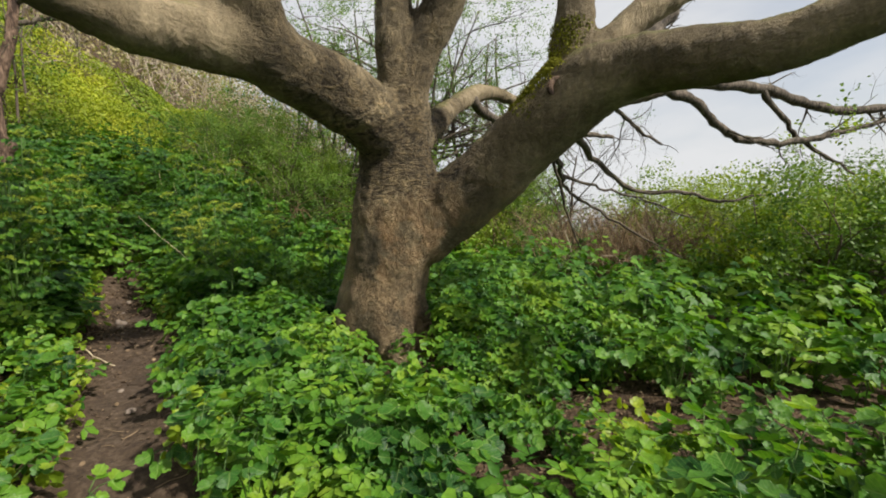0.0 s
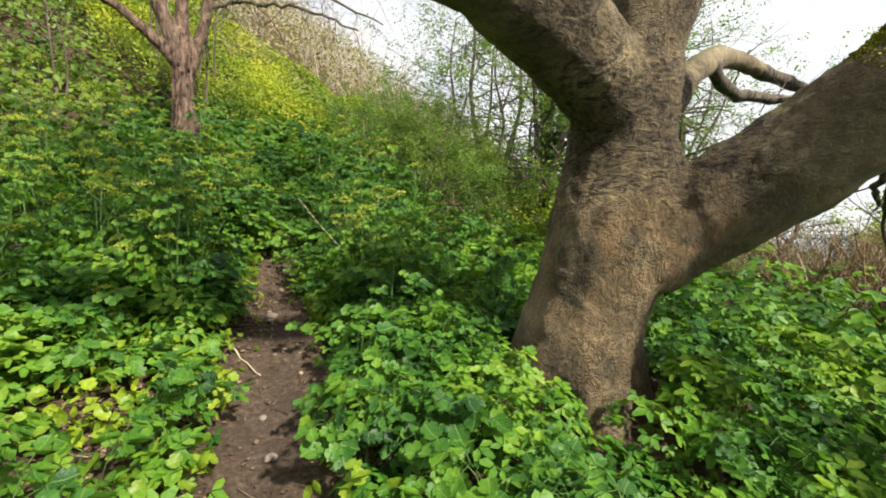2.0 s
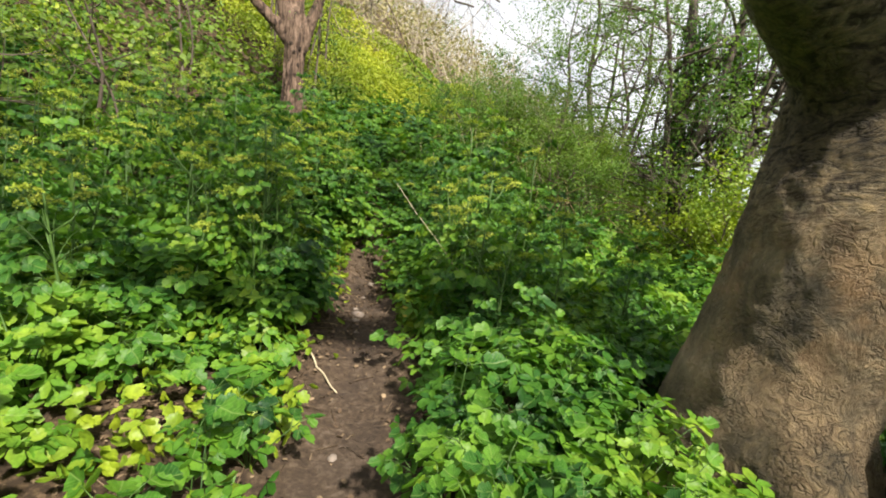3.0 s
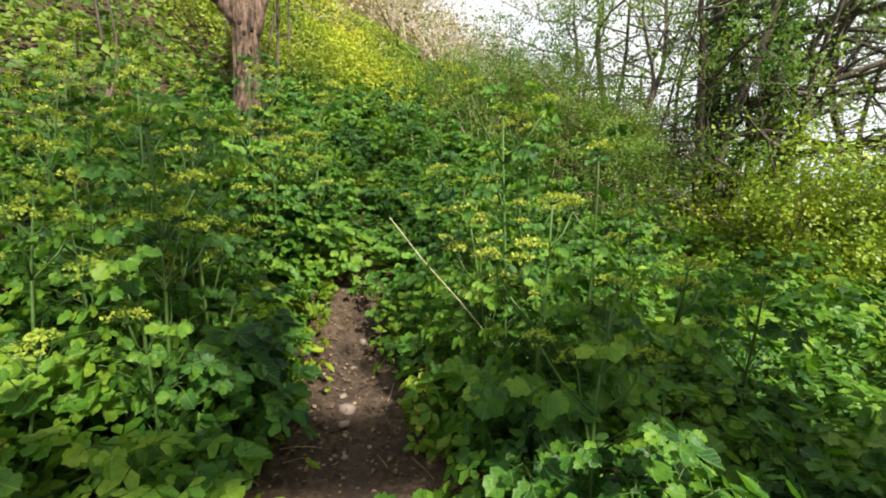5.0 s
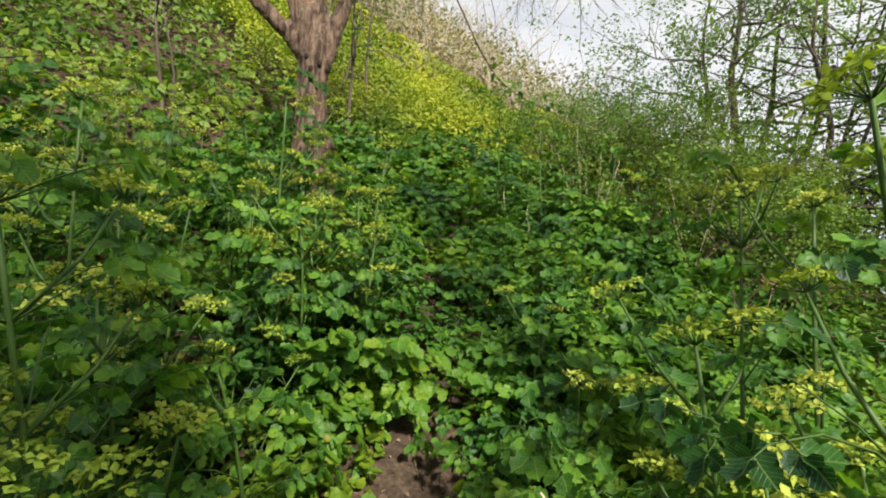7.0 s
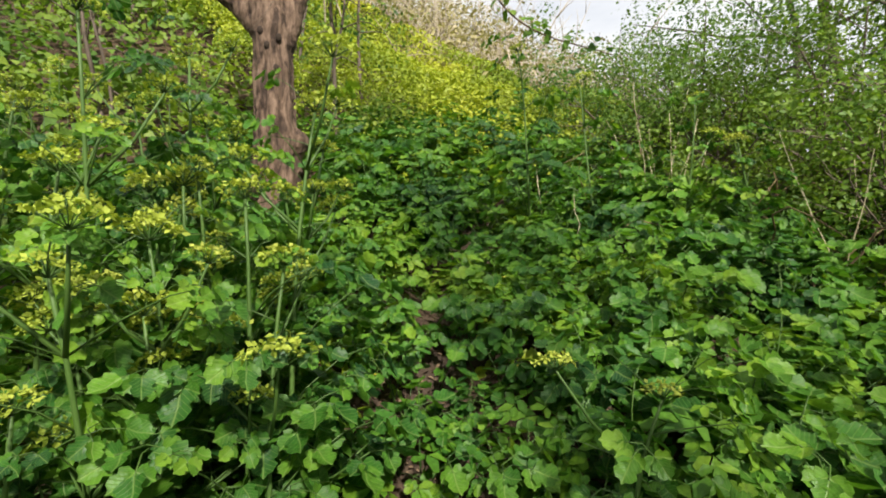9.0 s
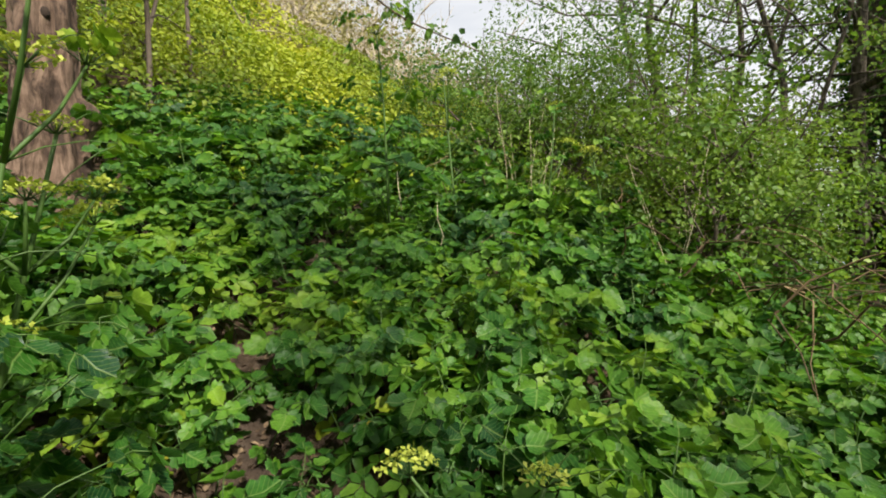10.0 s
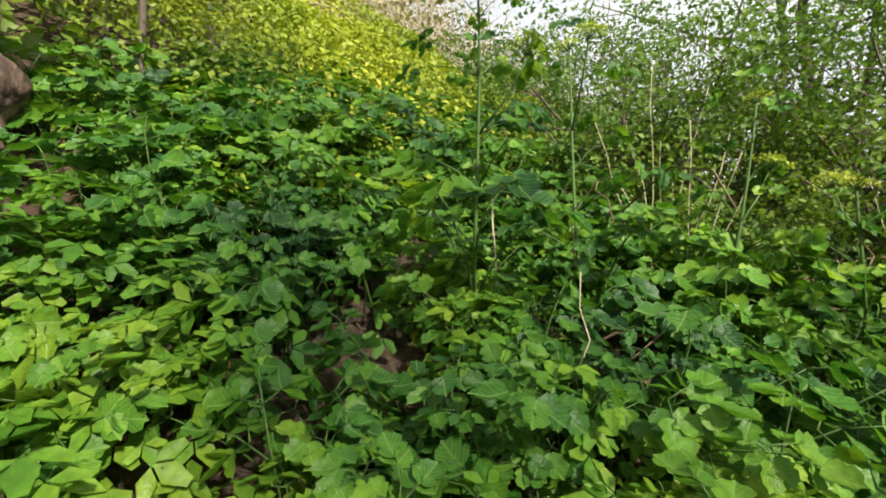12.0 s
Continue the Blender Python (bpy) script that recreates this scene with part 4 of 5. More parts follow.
def leaf_cover(name, label, category, x, y, rise, layer, size, shape, mat, seed, up=0.8, down=0.0):
    """A leafy cover over the ground: rise is how high its lumpy top stands, layer how deep the leaves go."""
    rng = np.random.default_rng(seed)
    e = 0.15
    gxn = (height(x + e, y) + rise(x + e, y) - height(x - e, y) - rise(x - e, y)) / (2 * e)
    gyn = (height(x, y + e) + rise(x, y + e) - height(x, y - e) - rise(x, y - e)) / (2 * e)
    nrm = unit(np.stack([-gxn, -gyn, np.ones_like(gxn)], -1))
    z = height(x, y) + np.maximum(rise(x, y), 0.04) - layer * rng.random(len(x)) ** 1.6
    z = np.maximum(z, height(x, y) + 0.02)
    p = np.stack([x, y, z], -1)
    v, f = random_leaves(shape, p, size * rng.uniform(0.55, 1.3, len(x)), rng, up * 0.4, nrm * 0.9, 0.3)
    return tagged(part(name, fast_mesh(name, v, f), mat), label, category, kind="stuff")


g1 = np.random.default_rng(11)
# bright yellow-green scrub high on the bank
x, y = scatter(250000, -18, -4.8, 7.9, 20, g1)
zone = (0.8 * -x + 0.6 * y)
edge = lump(x, y, 0.5, 3) * 1.5
keep = (zone + 0.3 * edge > 10.4) & (zone + 1.3 * edge < 17.6) & (y > 7.9) & (np.hypot(x + 8.1, y - 9.05) > 0.36 + 0.1 * np.sin(9 * x))
x, y = x[keep], y[keep]
leaf_cover("bank_scrub", "sunlit yellow-green scrub covering the steep bank", "scrub", x, y, lambda a, b: (0.75 + 0.45 * lump(a, b, 1.4, 5)) * (0.35 + 0.65 * smooth01(-0.8 * a + 0.6 * b, 10.2, 11.6)), 0.5, 0.058 + 0.006 * np.clip(-0.8 * x + 0.6 * y - 12, 0, 8), FOLD, M_HEDGE, 12)

# pale bare brush above it, as twigs with a few tawny leaves
chunks = []
for k in range(900):
    bx, by = g1.uniform(-36, -6), g1.uniform(9, 40)
    zz = 0.8 * -bx + 0.6 * by
    if zz < 15.5 or zz > 50:
        continue
    p, r = sprig((bx, by, float(height(bx, by)) - 0.1), (g1.normal(0, 0.25), g1.normal(0, 0.25), 1), g1.uniform(1.5, 4.8), 0.03, g1, 0.5, 5)
    chunks.append(tube_arrays(p, r, 3))
    for j in (2, 3, 4):
        q, s = sprig(p[j], (g1.normal(), g1.normal(), 0.9), g1.uniform(0.5, 1.2), 0.016, g1, 0.5, 2)
        chunks.append(tube_arrays(q, s, 3))
tagged(part("pale_brush", fast_mesh("pale_brush", *merged(chunks)), M_TAN), "pale bare brushwood along the top of the bank", "brushwood", kind="stuff")
x, y = scatter(55000, -38, -5, 9, 40, g1)
zone = 0.8 * -x + 0.6 * y + 1.5 * lump(x, y, 0.5, 8)
keep = (zone > 16.0) & (zone < 50)
leaf_cover("tawny_scrub", "tawny half-bare scrub near the top of the bank", "scrub", x[keep], y[keep], lambda a, b: 2.1 + 1.7 * lump(a, b, 0.9, 9), 2.0, 0.14, FOLD, M_BRUSH, 13)

# leafy growth beyond the shrubs
x, y = scatter(30000, -4.5, 3.5, 12.3, 19, g1)
far_top = lambda a, b: 0.8 + 0.5 * smooth01(a, -4.5, -2.5) + 0.5 * lump(a, b, 0.9, 51)
leaf_cover("far_thicket", "tall green thicket on the slope beyond the shrubs", "thicket", x, y, far_top, 1.5, 0.1, FOLD, M_CROWN, 52)

# thin saplings between the gnarled tree and the bank
for k in range(8):
    at = (-8.0 - 0.28 * k + g1.normal(0, 0.2), 8.1 + 0.1 * k + g1.normal(0, 0.3))
    woody("sapling", "thin upright sapling with small green leaves on the bank", "tree", at, [stem_rows(3.2 + g1.random() * 1.5, 0.03, (g1.normal(0, 0.4), g1.normal(0, 0.4)), 0.08, 500 + k)], (8, 0.25, 0.8, 0.012, 0.5, 1), (7, 0.09), M_TWIG, M_SHRUB, 520 + k, 0.06, FOLD, "saplings on the bank", 0.1)
for k in range(12):
    at = (-7.9 - 0.5 * k + g1.normal(0, 0.4), 3.2 + 0.42 * k + g1.normal(0, 0.9))
    if math.hypot(at[0] + 7.45, at[1] - 7.35) < 1.1:
        continue
    woody("sapling", "slim leafy sapling in the thicket behind the tall herbs", "tree", at, [stem_rows(2.6 + g1.random() * 1.5, 0.03, (g1.normal(0, 0.4), g1.normal(0, 0.4)), 0.08, 560 + k), stem_rows(2.0 + g1.random(), 0.02, (g1.normal(0, 0.6), g1.normal(0, 0.6)), 0.08, 590 + k)], (7, 0.25, 0.9, 0.012, 0.4, 1), (7, 0.1), M_TWIG, M_SHRUB if k % 2 else M_LIME, 580 + k, 0.065, FOLD, "saplings behind the herbs", 0.1)

# ---- low greenery ----
TREE1, TREE2 = (-0.78, 4.75), (-7.4, 7.11)


def open_ground(x, y, gap, rng):
    """Where low plants stand: off the path and the trunks."""
    d = trail_gap(x, y)
    free = d > 1.25 * gap * (1 - 0.92 * smooth01(y, 5.3, 6.2)) + 0.1 * rng.normal(0, 1, np.shape(x))
    for cx, cy, cr in CLEARINGS:
        free = free & (np.hypot(x - cx, y - cy) > cr * 0.85)
    return free & (np.hypot(x - TREE1[0], y - TREE1[1]) > 0.62) & (np.hypot(x - TREE2[0], y - TREE2[1]) > 0.5)


CLEARINGS = [(-3.3, 2.85, 0.42), (-2.9, 2.35, 0.3), (-6.4, 4.2, 0.5), (-5.0, 4.95, 0.3), (-5.77, 5.3, 0.4), (1.2, 3.0, 0.7), (0.3, 2.3, 0.5), (2.4, 2.9, 0.65), (-8.7, 6.05, 0.75), (-5.5, 6.95, 0.17), (-4.1, 8.0, 0.26), (-4.92, 8.56, 0.2), (-4.3, 5.75, 0.25)]


def COVER(a, b):
    """How high the carpet of leaves stands: low beside the path and in front of the old tree, lumpy elsewhere."""
    tall = 0.3 + 0.3 * smooth01(np.abs(0.8 * (a + 2.2) + 0.6 * (b - 3.4)), 1.2, 3.2) + 0.28 * lump(a, b, 3.6, 21)
    tall = tall * (1 - 0.8 * np.exp(-((a + 0.5) ** 2 + (b - 3.8) ** 2) / 0.8))
    for cx, cy, cr in CLEARINGS:
        tall = tall * (1 - 0.95 * np.exp(-((a - cx) ** 2 + (b - cy) ** 2) / cr ** 2))
    return tall * smooth01(trail_gap(a, b) + 0.5 * smooth01(b, 5.4, 6.4), 0.1, 0.8)


def herb_domes(name, label, cx, cy, size, per, shape, mat, seed, leaf=0.09):
    """Bushy low plants side by side: each a dome of drooping leaves round its own middle, with dark gaps between them."""
    rng = np.random.default_rng(seed)
    n = len(cx)
    r = size * rng.uniform(0.2, 0.36, n)
    h = size * rng.uniform(0.3, 0.58, n) * (1 + 0.35 * lump(cx, cy, 1.9, 21))
    keep_low = np.ones(n)
    for ax, ay, ar in CLEARINGS + [(-0.55, 3.5, 0.75)]:
        keep_low *= 1 - 0.6 * np.exp(-((cx - ax) ** 2 + (cy - ay) ** 2) / ar ** 2)
    h = h * keep_low * (0.6 + 0.4 * smooth01(trail_gap(cx, cy), 0.3, 1.0))
    k = np.repeat(np.arange(n), per)
    m = len(k)
    ph, ct = rng.uniform(0, math.tau, m), rng.random(m) ** 0.8
    st = np.sqrt(1 - ct * ct)
    shell = 1 - 0.35 * rng.random(m) ** 2
    out = np.stack([st * np.cos(ph), st * np.sin(ph), ct], -1)
    x, y = cx[k] + r[k] * shell * out[:, 0], cy[k] + r[k] * shell * out[:, 1]
    z = height(x, y) + 0.02 + h[k] * shell * out[:, 2]
    good = open_ground(x, y, 0.26, rng)
    x, y, z, out, k = x[good], y[good], z[good], out[good], k[good]
    nrm = unit(out * np.array((0.9, 0.9, 0.8)) + np.array((0.22, -0.25, 0.45)) + rng.normal(0, 0.3, out.shape))
    ax = out * np.array((1, 1, 0)) + rng.normal(0, 0.55, out.shape) + np.array((0, 0, -0.35))
    ax = ax - (ax * nrm).sum(1, keepdims=True) * nrm
    v, f = leaf_arrays(shape, np.stack([x, y, z], -1), ax, nrm, leaf * rng.uniform(0.65, 1.25, len(x)) * np.sqrt(size[k]))
    return tagged(part(name, smooth_mesh(fast_mesh(name, v, f)), mat), label, "herbs", kind="stuff")


def plant_middles(n, x0, x1, y0, y1, gap, seed, where):
    rng = np.random.default_rng(seed)
    got = []
    cell = {}
    for _ in range(n * 14):
        x, y = rng.uniform(x0, x1), rng.uniform(y0, y1)
        key = (int(x // gap), int(y // gap))
        if any((x - a) ** 2 + (y - b) ** 2 < gap * gap for i in (-1, 0, 1) for j in (-1, 0, 1) for a, b in cell.get((key[0] + i, key[1] + j), ())):
            continue
        if not where(x, y) or not bool(open_ground(np.array(x), np.array(y), 0.36, rng)):
            continue
        cell.setdefault(key, []).append((x, y))
        got.append((x, y))
        if len(got) >= n:
            break
    return np.array(got).T


def walk_gap(x, y):
    k = min(max((-0.56 * x + 0.83 * y) / 9.5, 0), 1)
    return math.hypot(x + 0.56 * 9.5 * k, y - 0.83 * 9.5 * k)


cx, cy = plant_middles(520, -8.5, 4.5, 0.9, 10.4, 0.3, 201, lambda a, b: walk_gap(a, b) < 3.6 and math.hypot(a + 5.1, b - 6.6) > 0.34)
herb_domes("herb_carpet", "dense bushy carpet of mid-green lobed herb leaves covering the slope", cx, cy, np.full(len(cx), 1.0), 80, BLUNT, M_HERB_FAR, 22)
cx, cy = plant_middles(420, -11, 9, 1.0, 14, 0.45, 202, lambda a, b: walk_gap(a, b) >= 3.6 and -0.8 * a + 0.6 * b < 10.5 and not (2.2 < a < 5.2 and 8.7 < b < 10))
herb_domes("herb_carpet", "bushy green herbs covering the farther slope", cx, cy, np.full(len(cx), 1.5), 62, TRIO, M_HERB_FAR, 25, 0.1)
x, y = scatter(34000, -10, 8, -5, 1.5, g1)
keep = open_ground(x, y, 0.9, g1) & (np.hypot(x, y) > 0.8)
leaf_cover("herb_carpet", "low green herb leaves beside the start of the path", "herbs", x[keep], y[keep], lambda a, b: (0.26 + 0.15 * lump(a, b, 2.3, 23)) * smooth01(trail_gap(a, b), 0.2, 1.0), 0.25, 0.12, TRIO, M_HERB_FAR, 24, 0.5)


def frond_mesh(seed, leaf, stalk, reach, sub=3):
    """One compound leaf: a stalk from the ground that arches out, and three sprays of three lobed leaflets. """
    rng = np.random.default_rng(seed)
    s = np.linspace(0, 1, 4)
    p = np.stack([reach * s ** 1.5, 0.04 * np.sin(s * 3) * rng.normal(), stalk * (1.25 * s - 0.25 * s * s * s)], -1)
    stalks = [tube_arrays(p, 0.0055 - 0.003 * s, 3)]
    pos, axes, nrm, size = [], [], [], []
    end, d = p[-1], unit(p[-1] - p[-2])
    d = unit(d * np.array((1, 1, 0.35)))
    side = unit(np.cross(d, (0, 0, 1)))
    for j, ang in enumerate((0.0, 1.05, -1.05)):
        w = unit(d * math.cos(ang) + side * math.sin(ang) + np.array((0, 0, -0.12 + 0.1 * rng.normal())))
        start = end - d * (0.0 if j == 0 else leaf * 0.5)
        tip = start + w * leaf * (0.75 + 0.15 * rng.random())
        stalks.append(tube_arrays(np.stack([start, tip]), np.array((0.003, 0.0018)), 3))
        w2 = unit(np.cross(w, (0, 0, 1)))
        for a2, sc in ((0.0, 1.0), (1.0, 0.85), (-1.0, 0.85)):
            ax = unit(w * math.cos(a2) + w2 * math.sin(a2) + np.array((0, 0, -0.42 + 0.25 * rng.normal())))
            pos.append(tip - (0 if a2 == 0 else 1) * w * leaf * 0.18)
            axes.append(ax)
            nrm.append(unit(np.array((0.5 * d[0], 0.5 * d[1], 0.9)) + rng.normal(0, 0.34, 3)))
            size.append(leaf * sc * rng.uniform(0.8, 1.15))
    v, f = leaf_arrays(LOBED, np.array(pos), np.array(axes), np.array(nrm), np.array(size))
    sv, sf = merged(stalks)
    bl = smooth_mesh(fast_mesh("leaf", *merged([(sv, sf), (v, f)])))
    bl.materials.append(M_STEM)
    bl.materials.append(M_HERB)
    for nm, c in (("across", 0), ("along", 1)):
        at = bl.attributes.new(nm, "FLOAT", "POINT")
        at.data.foreach_set("value", np.concatenate([np.full(len(sv), 0.5), np.tile(LOBED[0][:, c], len(pos))]).astype(np.float32))
    bl.polygons.foreach_set("material_index", np.array([0] * len(sf) + [1] * len(f), np.int32))
    return bl


FRONDS = [frond_mesh(40 + k, 0.072 + 0.011 * (k % 4), 0.3 + 0.05 * (k % 5), 0.16 + 0.05 * (k % 3)) for k in range(10)]
PLANT_LABELS = ["bushy herb with glossy lobed green leaves on thin stalks", "low leafy herb with bright green three-part leaves"]


def low_before_tree(x, y):
    """Plants stay low in front of the old tree's foot."""
    return 1 - 0.5 * math.exp(-((x + 0.55) ** 2 + (y - 3.45) ** 2) / 0.45)


def herb_plant(x, y, scale, n, rng):
    plant = new("leafy_herb")
    plant.matrix_basis = pose(x, y, float(height(x, y)) - 0.02, 11 + 7 * (y > 5.5), 9 + 6 * (y > 5.5), 0)
    tagged(plant, PLANT_LABELS[int(scale < 0.95)], "plant", "leafy herbs beside the path")
    turn = rng.uniform(0, 360)
    for k in range(n):
        bl = FRONDS[int(rng.integers(len(FRONDS)))]
        inner = k / n
        m = pose(0, 0, 0, rng.normal(0, 7), rng.normal(0, 7), turn + 137.5 * k)
        s = scale * rng.uniform(0.75, 1.12)
        m = m @ Matrix.Diagonal((s * (1.15 - 0.75 * inner), s, s * (0.72 + 0.45 * inner), 1))
        leaf = part("leaf", bl, None, plant)
        leaf.matrix_basis = m


g2 = np.random.default_rng(77)
spots, tries = [], 0
while len(spots) < 298 and tries < 60000:
    tries += 1
    x, y = g2.uniform(-7.2, 3.2), g2.uniform(1.2, 9.4)
    along = abs(0.8 * (x + 2.2) + 0.6 * (y - 3.4))  # distance across the line walked
    if g2.random() > math.exp(-(along / 2.6) ** 2) * (0.8 if y < 6 else 1.0):
        continue
    if not bool(open_ground(np.array(x), np.array(y), 0.42, g2)):
        continue
    if abs(x + 0.5) < 0.5 and 3.35 < y < 4.5:
        continue
    if any((x - a) ** 2 + (y - b) ** 2 < 0.24 ** 2 for a, b in spots):
        continue
    spots.append((x, y))


def frond_arrays(k):
    me = FRONDS[k]
    v = np.empty(len(me.vertices) * 3, np.float32)
    me.vertices.foreach_get("co", v)
    f = np.empty(len(me.polygons) * 3, np.int32)
    me.polygons.foreach_get("vertices", f)
    mi = np.empty(len(me.polygons), np.int32)
    me.polygons.foreach_get("material_index", mi)
    leafy = np.empty((2, len(me.vertices)), np.float32)
    for c, nm in enumerate(("across", "along")):
        row = np.empty(len(me.vertices), np.float32)
        me.attributes[nm].data.foreach_get("value", row)
        leafy[c] = row
    return v.reshape(-1, 3), f.reshape(-1, 3), mi, leafy


def herb_thicket(label, n, inside, seed):
    """Close-set herb leaves that nobody could count, as one mesh."""
    rng = np.random.default_rng(seed)
    src = [frond_arrays(k) for k in range(len(FRONDS))]
    chunks, mats, leafs = [], [], []
    while len(chunks) < n:
        x, y = rng.uniform(-8.5, 4.0), rng.uniform(1.0, 10.2)
        if not inside(x, y) or not bool(open_ground(np.array(x), np.array(y), 0.3, rng)):
            continue
        v, f, mi, leafy = src[int(rng.integers(len(src)))]
        m = np.array((pose(x, y, float(height(x, y)) - 0.02, 18, 15, 0) @ pose(0, 0, 0, rng.normal(0, 9), rng.normal(0, 9), rng.uniform(0, 360)) @ Matrix.Scale(rng.uniform(0.7, 1.15) * (0.75 if y > 5.5 and trail_gap(x, y) < 0.9 else 1.0) * low_before_tree(x, y), 4)))
        chunks.append((v @ m[:3, :3].T + m[:3, 3], f))
        mats.append(mi)
        leafs.append(leafy)
    me = smooth_mesh(fast_mesh("herb_thicket", *merged(chunks)))
    me.materials.append(M_STEM)
    me.materials.append(M_HERB)
    me.polygons.foreach_set("material_index", np.concatenate(mats))
    for c, nm in enumerate(("across", "along")):
        me.attributes.new(nm, "FLOAT", "POINT").data.foreach_set("value", np.concatenate([row[c] for row in leafs]))
    tagged(part("herb_thicket", me, None), label, "herbs", kind="stuff")


herb_thicket("dense thicket of lobed green herb leaves higher up the path", 1500, lambda a, b: b > 5.7 and abs(0.8 * (a + 5.0) + 0.6 * (b - 7.6)) < 3.0 and -8 < a < -2.6, 71)
herb_thicket("dense glossy herb leaves around the foot of the old tree", 500, lambda a, b: 1.2 < b < 6.2 and -2.9 < a < 3.2 and math.hypot(a + 0.5, b - 3.8) > 0.6, 72)
x, y = scatter(26000, -19, -7.5, -1, 9.5, g1)
keep = (0.8 * -x + 0.6 * y > 7.5) & ((0.8 * -x + 0.6 * y < 10.6) | (y < 8.1)) & (np.hypot(x - TREE2[0], y - TREE2[1]) > 1.2)
leaf_cover("bank_thicket", "rough green undergrowth on the bank behind the tall herbs", "undergrowth", x[keep], y[keep], lambda a, b: 0.55 + 0.4 * lump(a, b, 1.6, 41), 0.5, 0.14, FOLD, M_SHRUB, 42)

for x, y in spots:
    tall = 1.05 + 0.25 * lump(np.array(x), np.array(y), 1.7, 31)
    d = float(trail_gap(x, y))
    herb_plant(x, y, float(tall) * (0.7 + 0.3 * min(1, d / 1.1)) * (0.85 if y > 5.5 else 1.0) * low_before_tree(x, y) * g2.uniform(0.85, 1.15), int(g2.integers(9, 13)), g2)


# ---- tall flowering herbs ----
def dome_mesh(seed, r):
    """A flat-topped flower head: thin rays from one point, each with a bead of tiny flowers."""
    rng = np.random.default_rng(seed)
    rays, bead_p = [], []
    for k in range(15):
        rr, a = r * math.sqrt((k + 0.5) / 15), k * 2.4
        tip = np.array((rr * math.cos(a), rr * math.sin(a), 0.75 * r * (1.05 - 0.6 * (rr / r) ** 2)))
        rays.append(tube_arrays(np.stack([np.zeros(3), tip * 0.55 + np.array((0, 0, 0.0)), tip]), np.array((0.0016, 0.0013, 0.001)), 3))
        for j in range(9):
            bead_p.append(tip + rng.normal(0, 1, 3) * r * np.array((0.09, 0.09, 0.06)))
    q = np.array(bead_p)
    v, f = random_leaves(FOLD, q, r * 0.24 * rng.uniform(0.7, 1.3, len(q)), rng, 0.9, None, 0.0)
    a, b = smooth_mesh(fast_mesh("ray", *merged(rays))), fast_mesh("flowers", v, f)
    a.materials.append(M_STEM)
    b.materials.append(M_UMBEL)
    return a, b


HEADS = [dome_mesh(k, 0.06 + 0.014 * (k % 3)) for k in range(5)]


def flowering_herb(x, y, h, heads, seed, lean=(0.0, 0.0), broad=1.0):
    rng = np.random.default_rng(seed)
    plant = new("flowering_herb")
    plant.location = (x, y, float(height(x, y)) - 0.03)
    tagged(plant, "tall herb with yellow-green flower heads on ridged green stems", "plant", "tall flowering herbs")
    s = np.linspace(0, 1, 8)
    p = np.stack([lean[0] * s ** 1.5 + 0.02 * np.sin(4 * s + seed), lean[1] * s ** 1.5 + 0.02 * np.cos(3 * s + seed), h * s], -1)
    part("stem", smooth_mesh(fast_mesh("stem", *tube_arrays(p, 0.011 - 0.006 * s, 6))), M_STEM, plant)
    for k in range(heads):
        j = 7 if k == 0 else int(rng.integers(3, 7))
        a = k * 2.2 + seed
        ln = 0.0 if k == 0 else rng.uniform(0.16, 0.34)
        tip = p[j] + np.array((ln * math.cos(a) * 0.75, ln * math.sin(a) * 0.75, ln * 0.95))
        arm = None
        if k:
            arm = part("side_stem", smooth_mesh(fast_mesh("side_stem", *tube_arrays(np.stack([p[j], p[j] * 0.4 + tip * 0.6 + np.array((0, 0, -0.03)), tip]), np.array((0.006, 0.005, 0.0035)), 5))), M_STEM, plant)
        ra, fl = HEADS[int(rng.integers(len(HEADS)))]
        head = part("flower_head", fl, None, plant, "domed cluster of tiny yellow-green flowers")
        head.matrix_basis = pose(*tip, rng.normal(0, 12), rng.normal(0, 12), rng.uniform(0, 360))
        tagged(head, kind="stuff")
        part("umbel_stalk", ra, None, head)
    n = int(8 + h * 14)
    for k in range(n):
        bl = FRONDS[int(rng.integers(len(FRONDS)))]
        j = int(rng.integers(0, 8))
        sc = rng.uniform(0.75, 1.15) * (1.0 - 0.07 * j)
        leaf = part("leaf", bl, None, plant)
        leaf.matrix_basis = pose(*p[j], 0, 0, 137.5 * k + 40 * seed) @ pose(0, 0, 0, rng.normal(0, 10), rng.uniform(0, 15) if j < 2 else rng.uniform(22, 50), 0) @ Matrix.Scale(sc * broad * (1.0 if j < 2 else 0.85), 4)


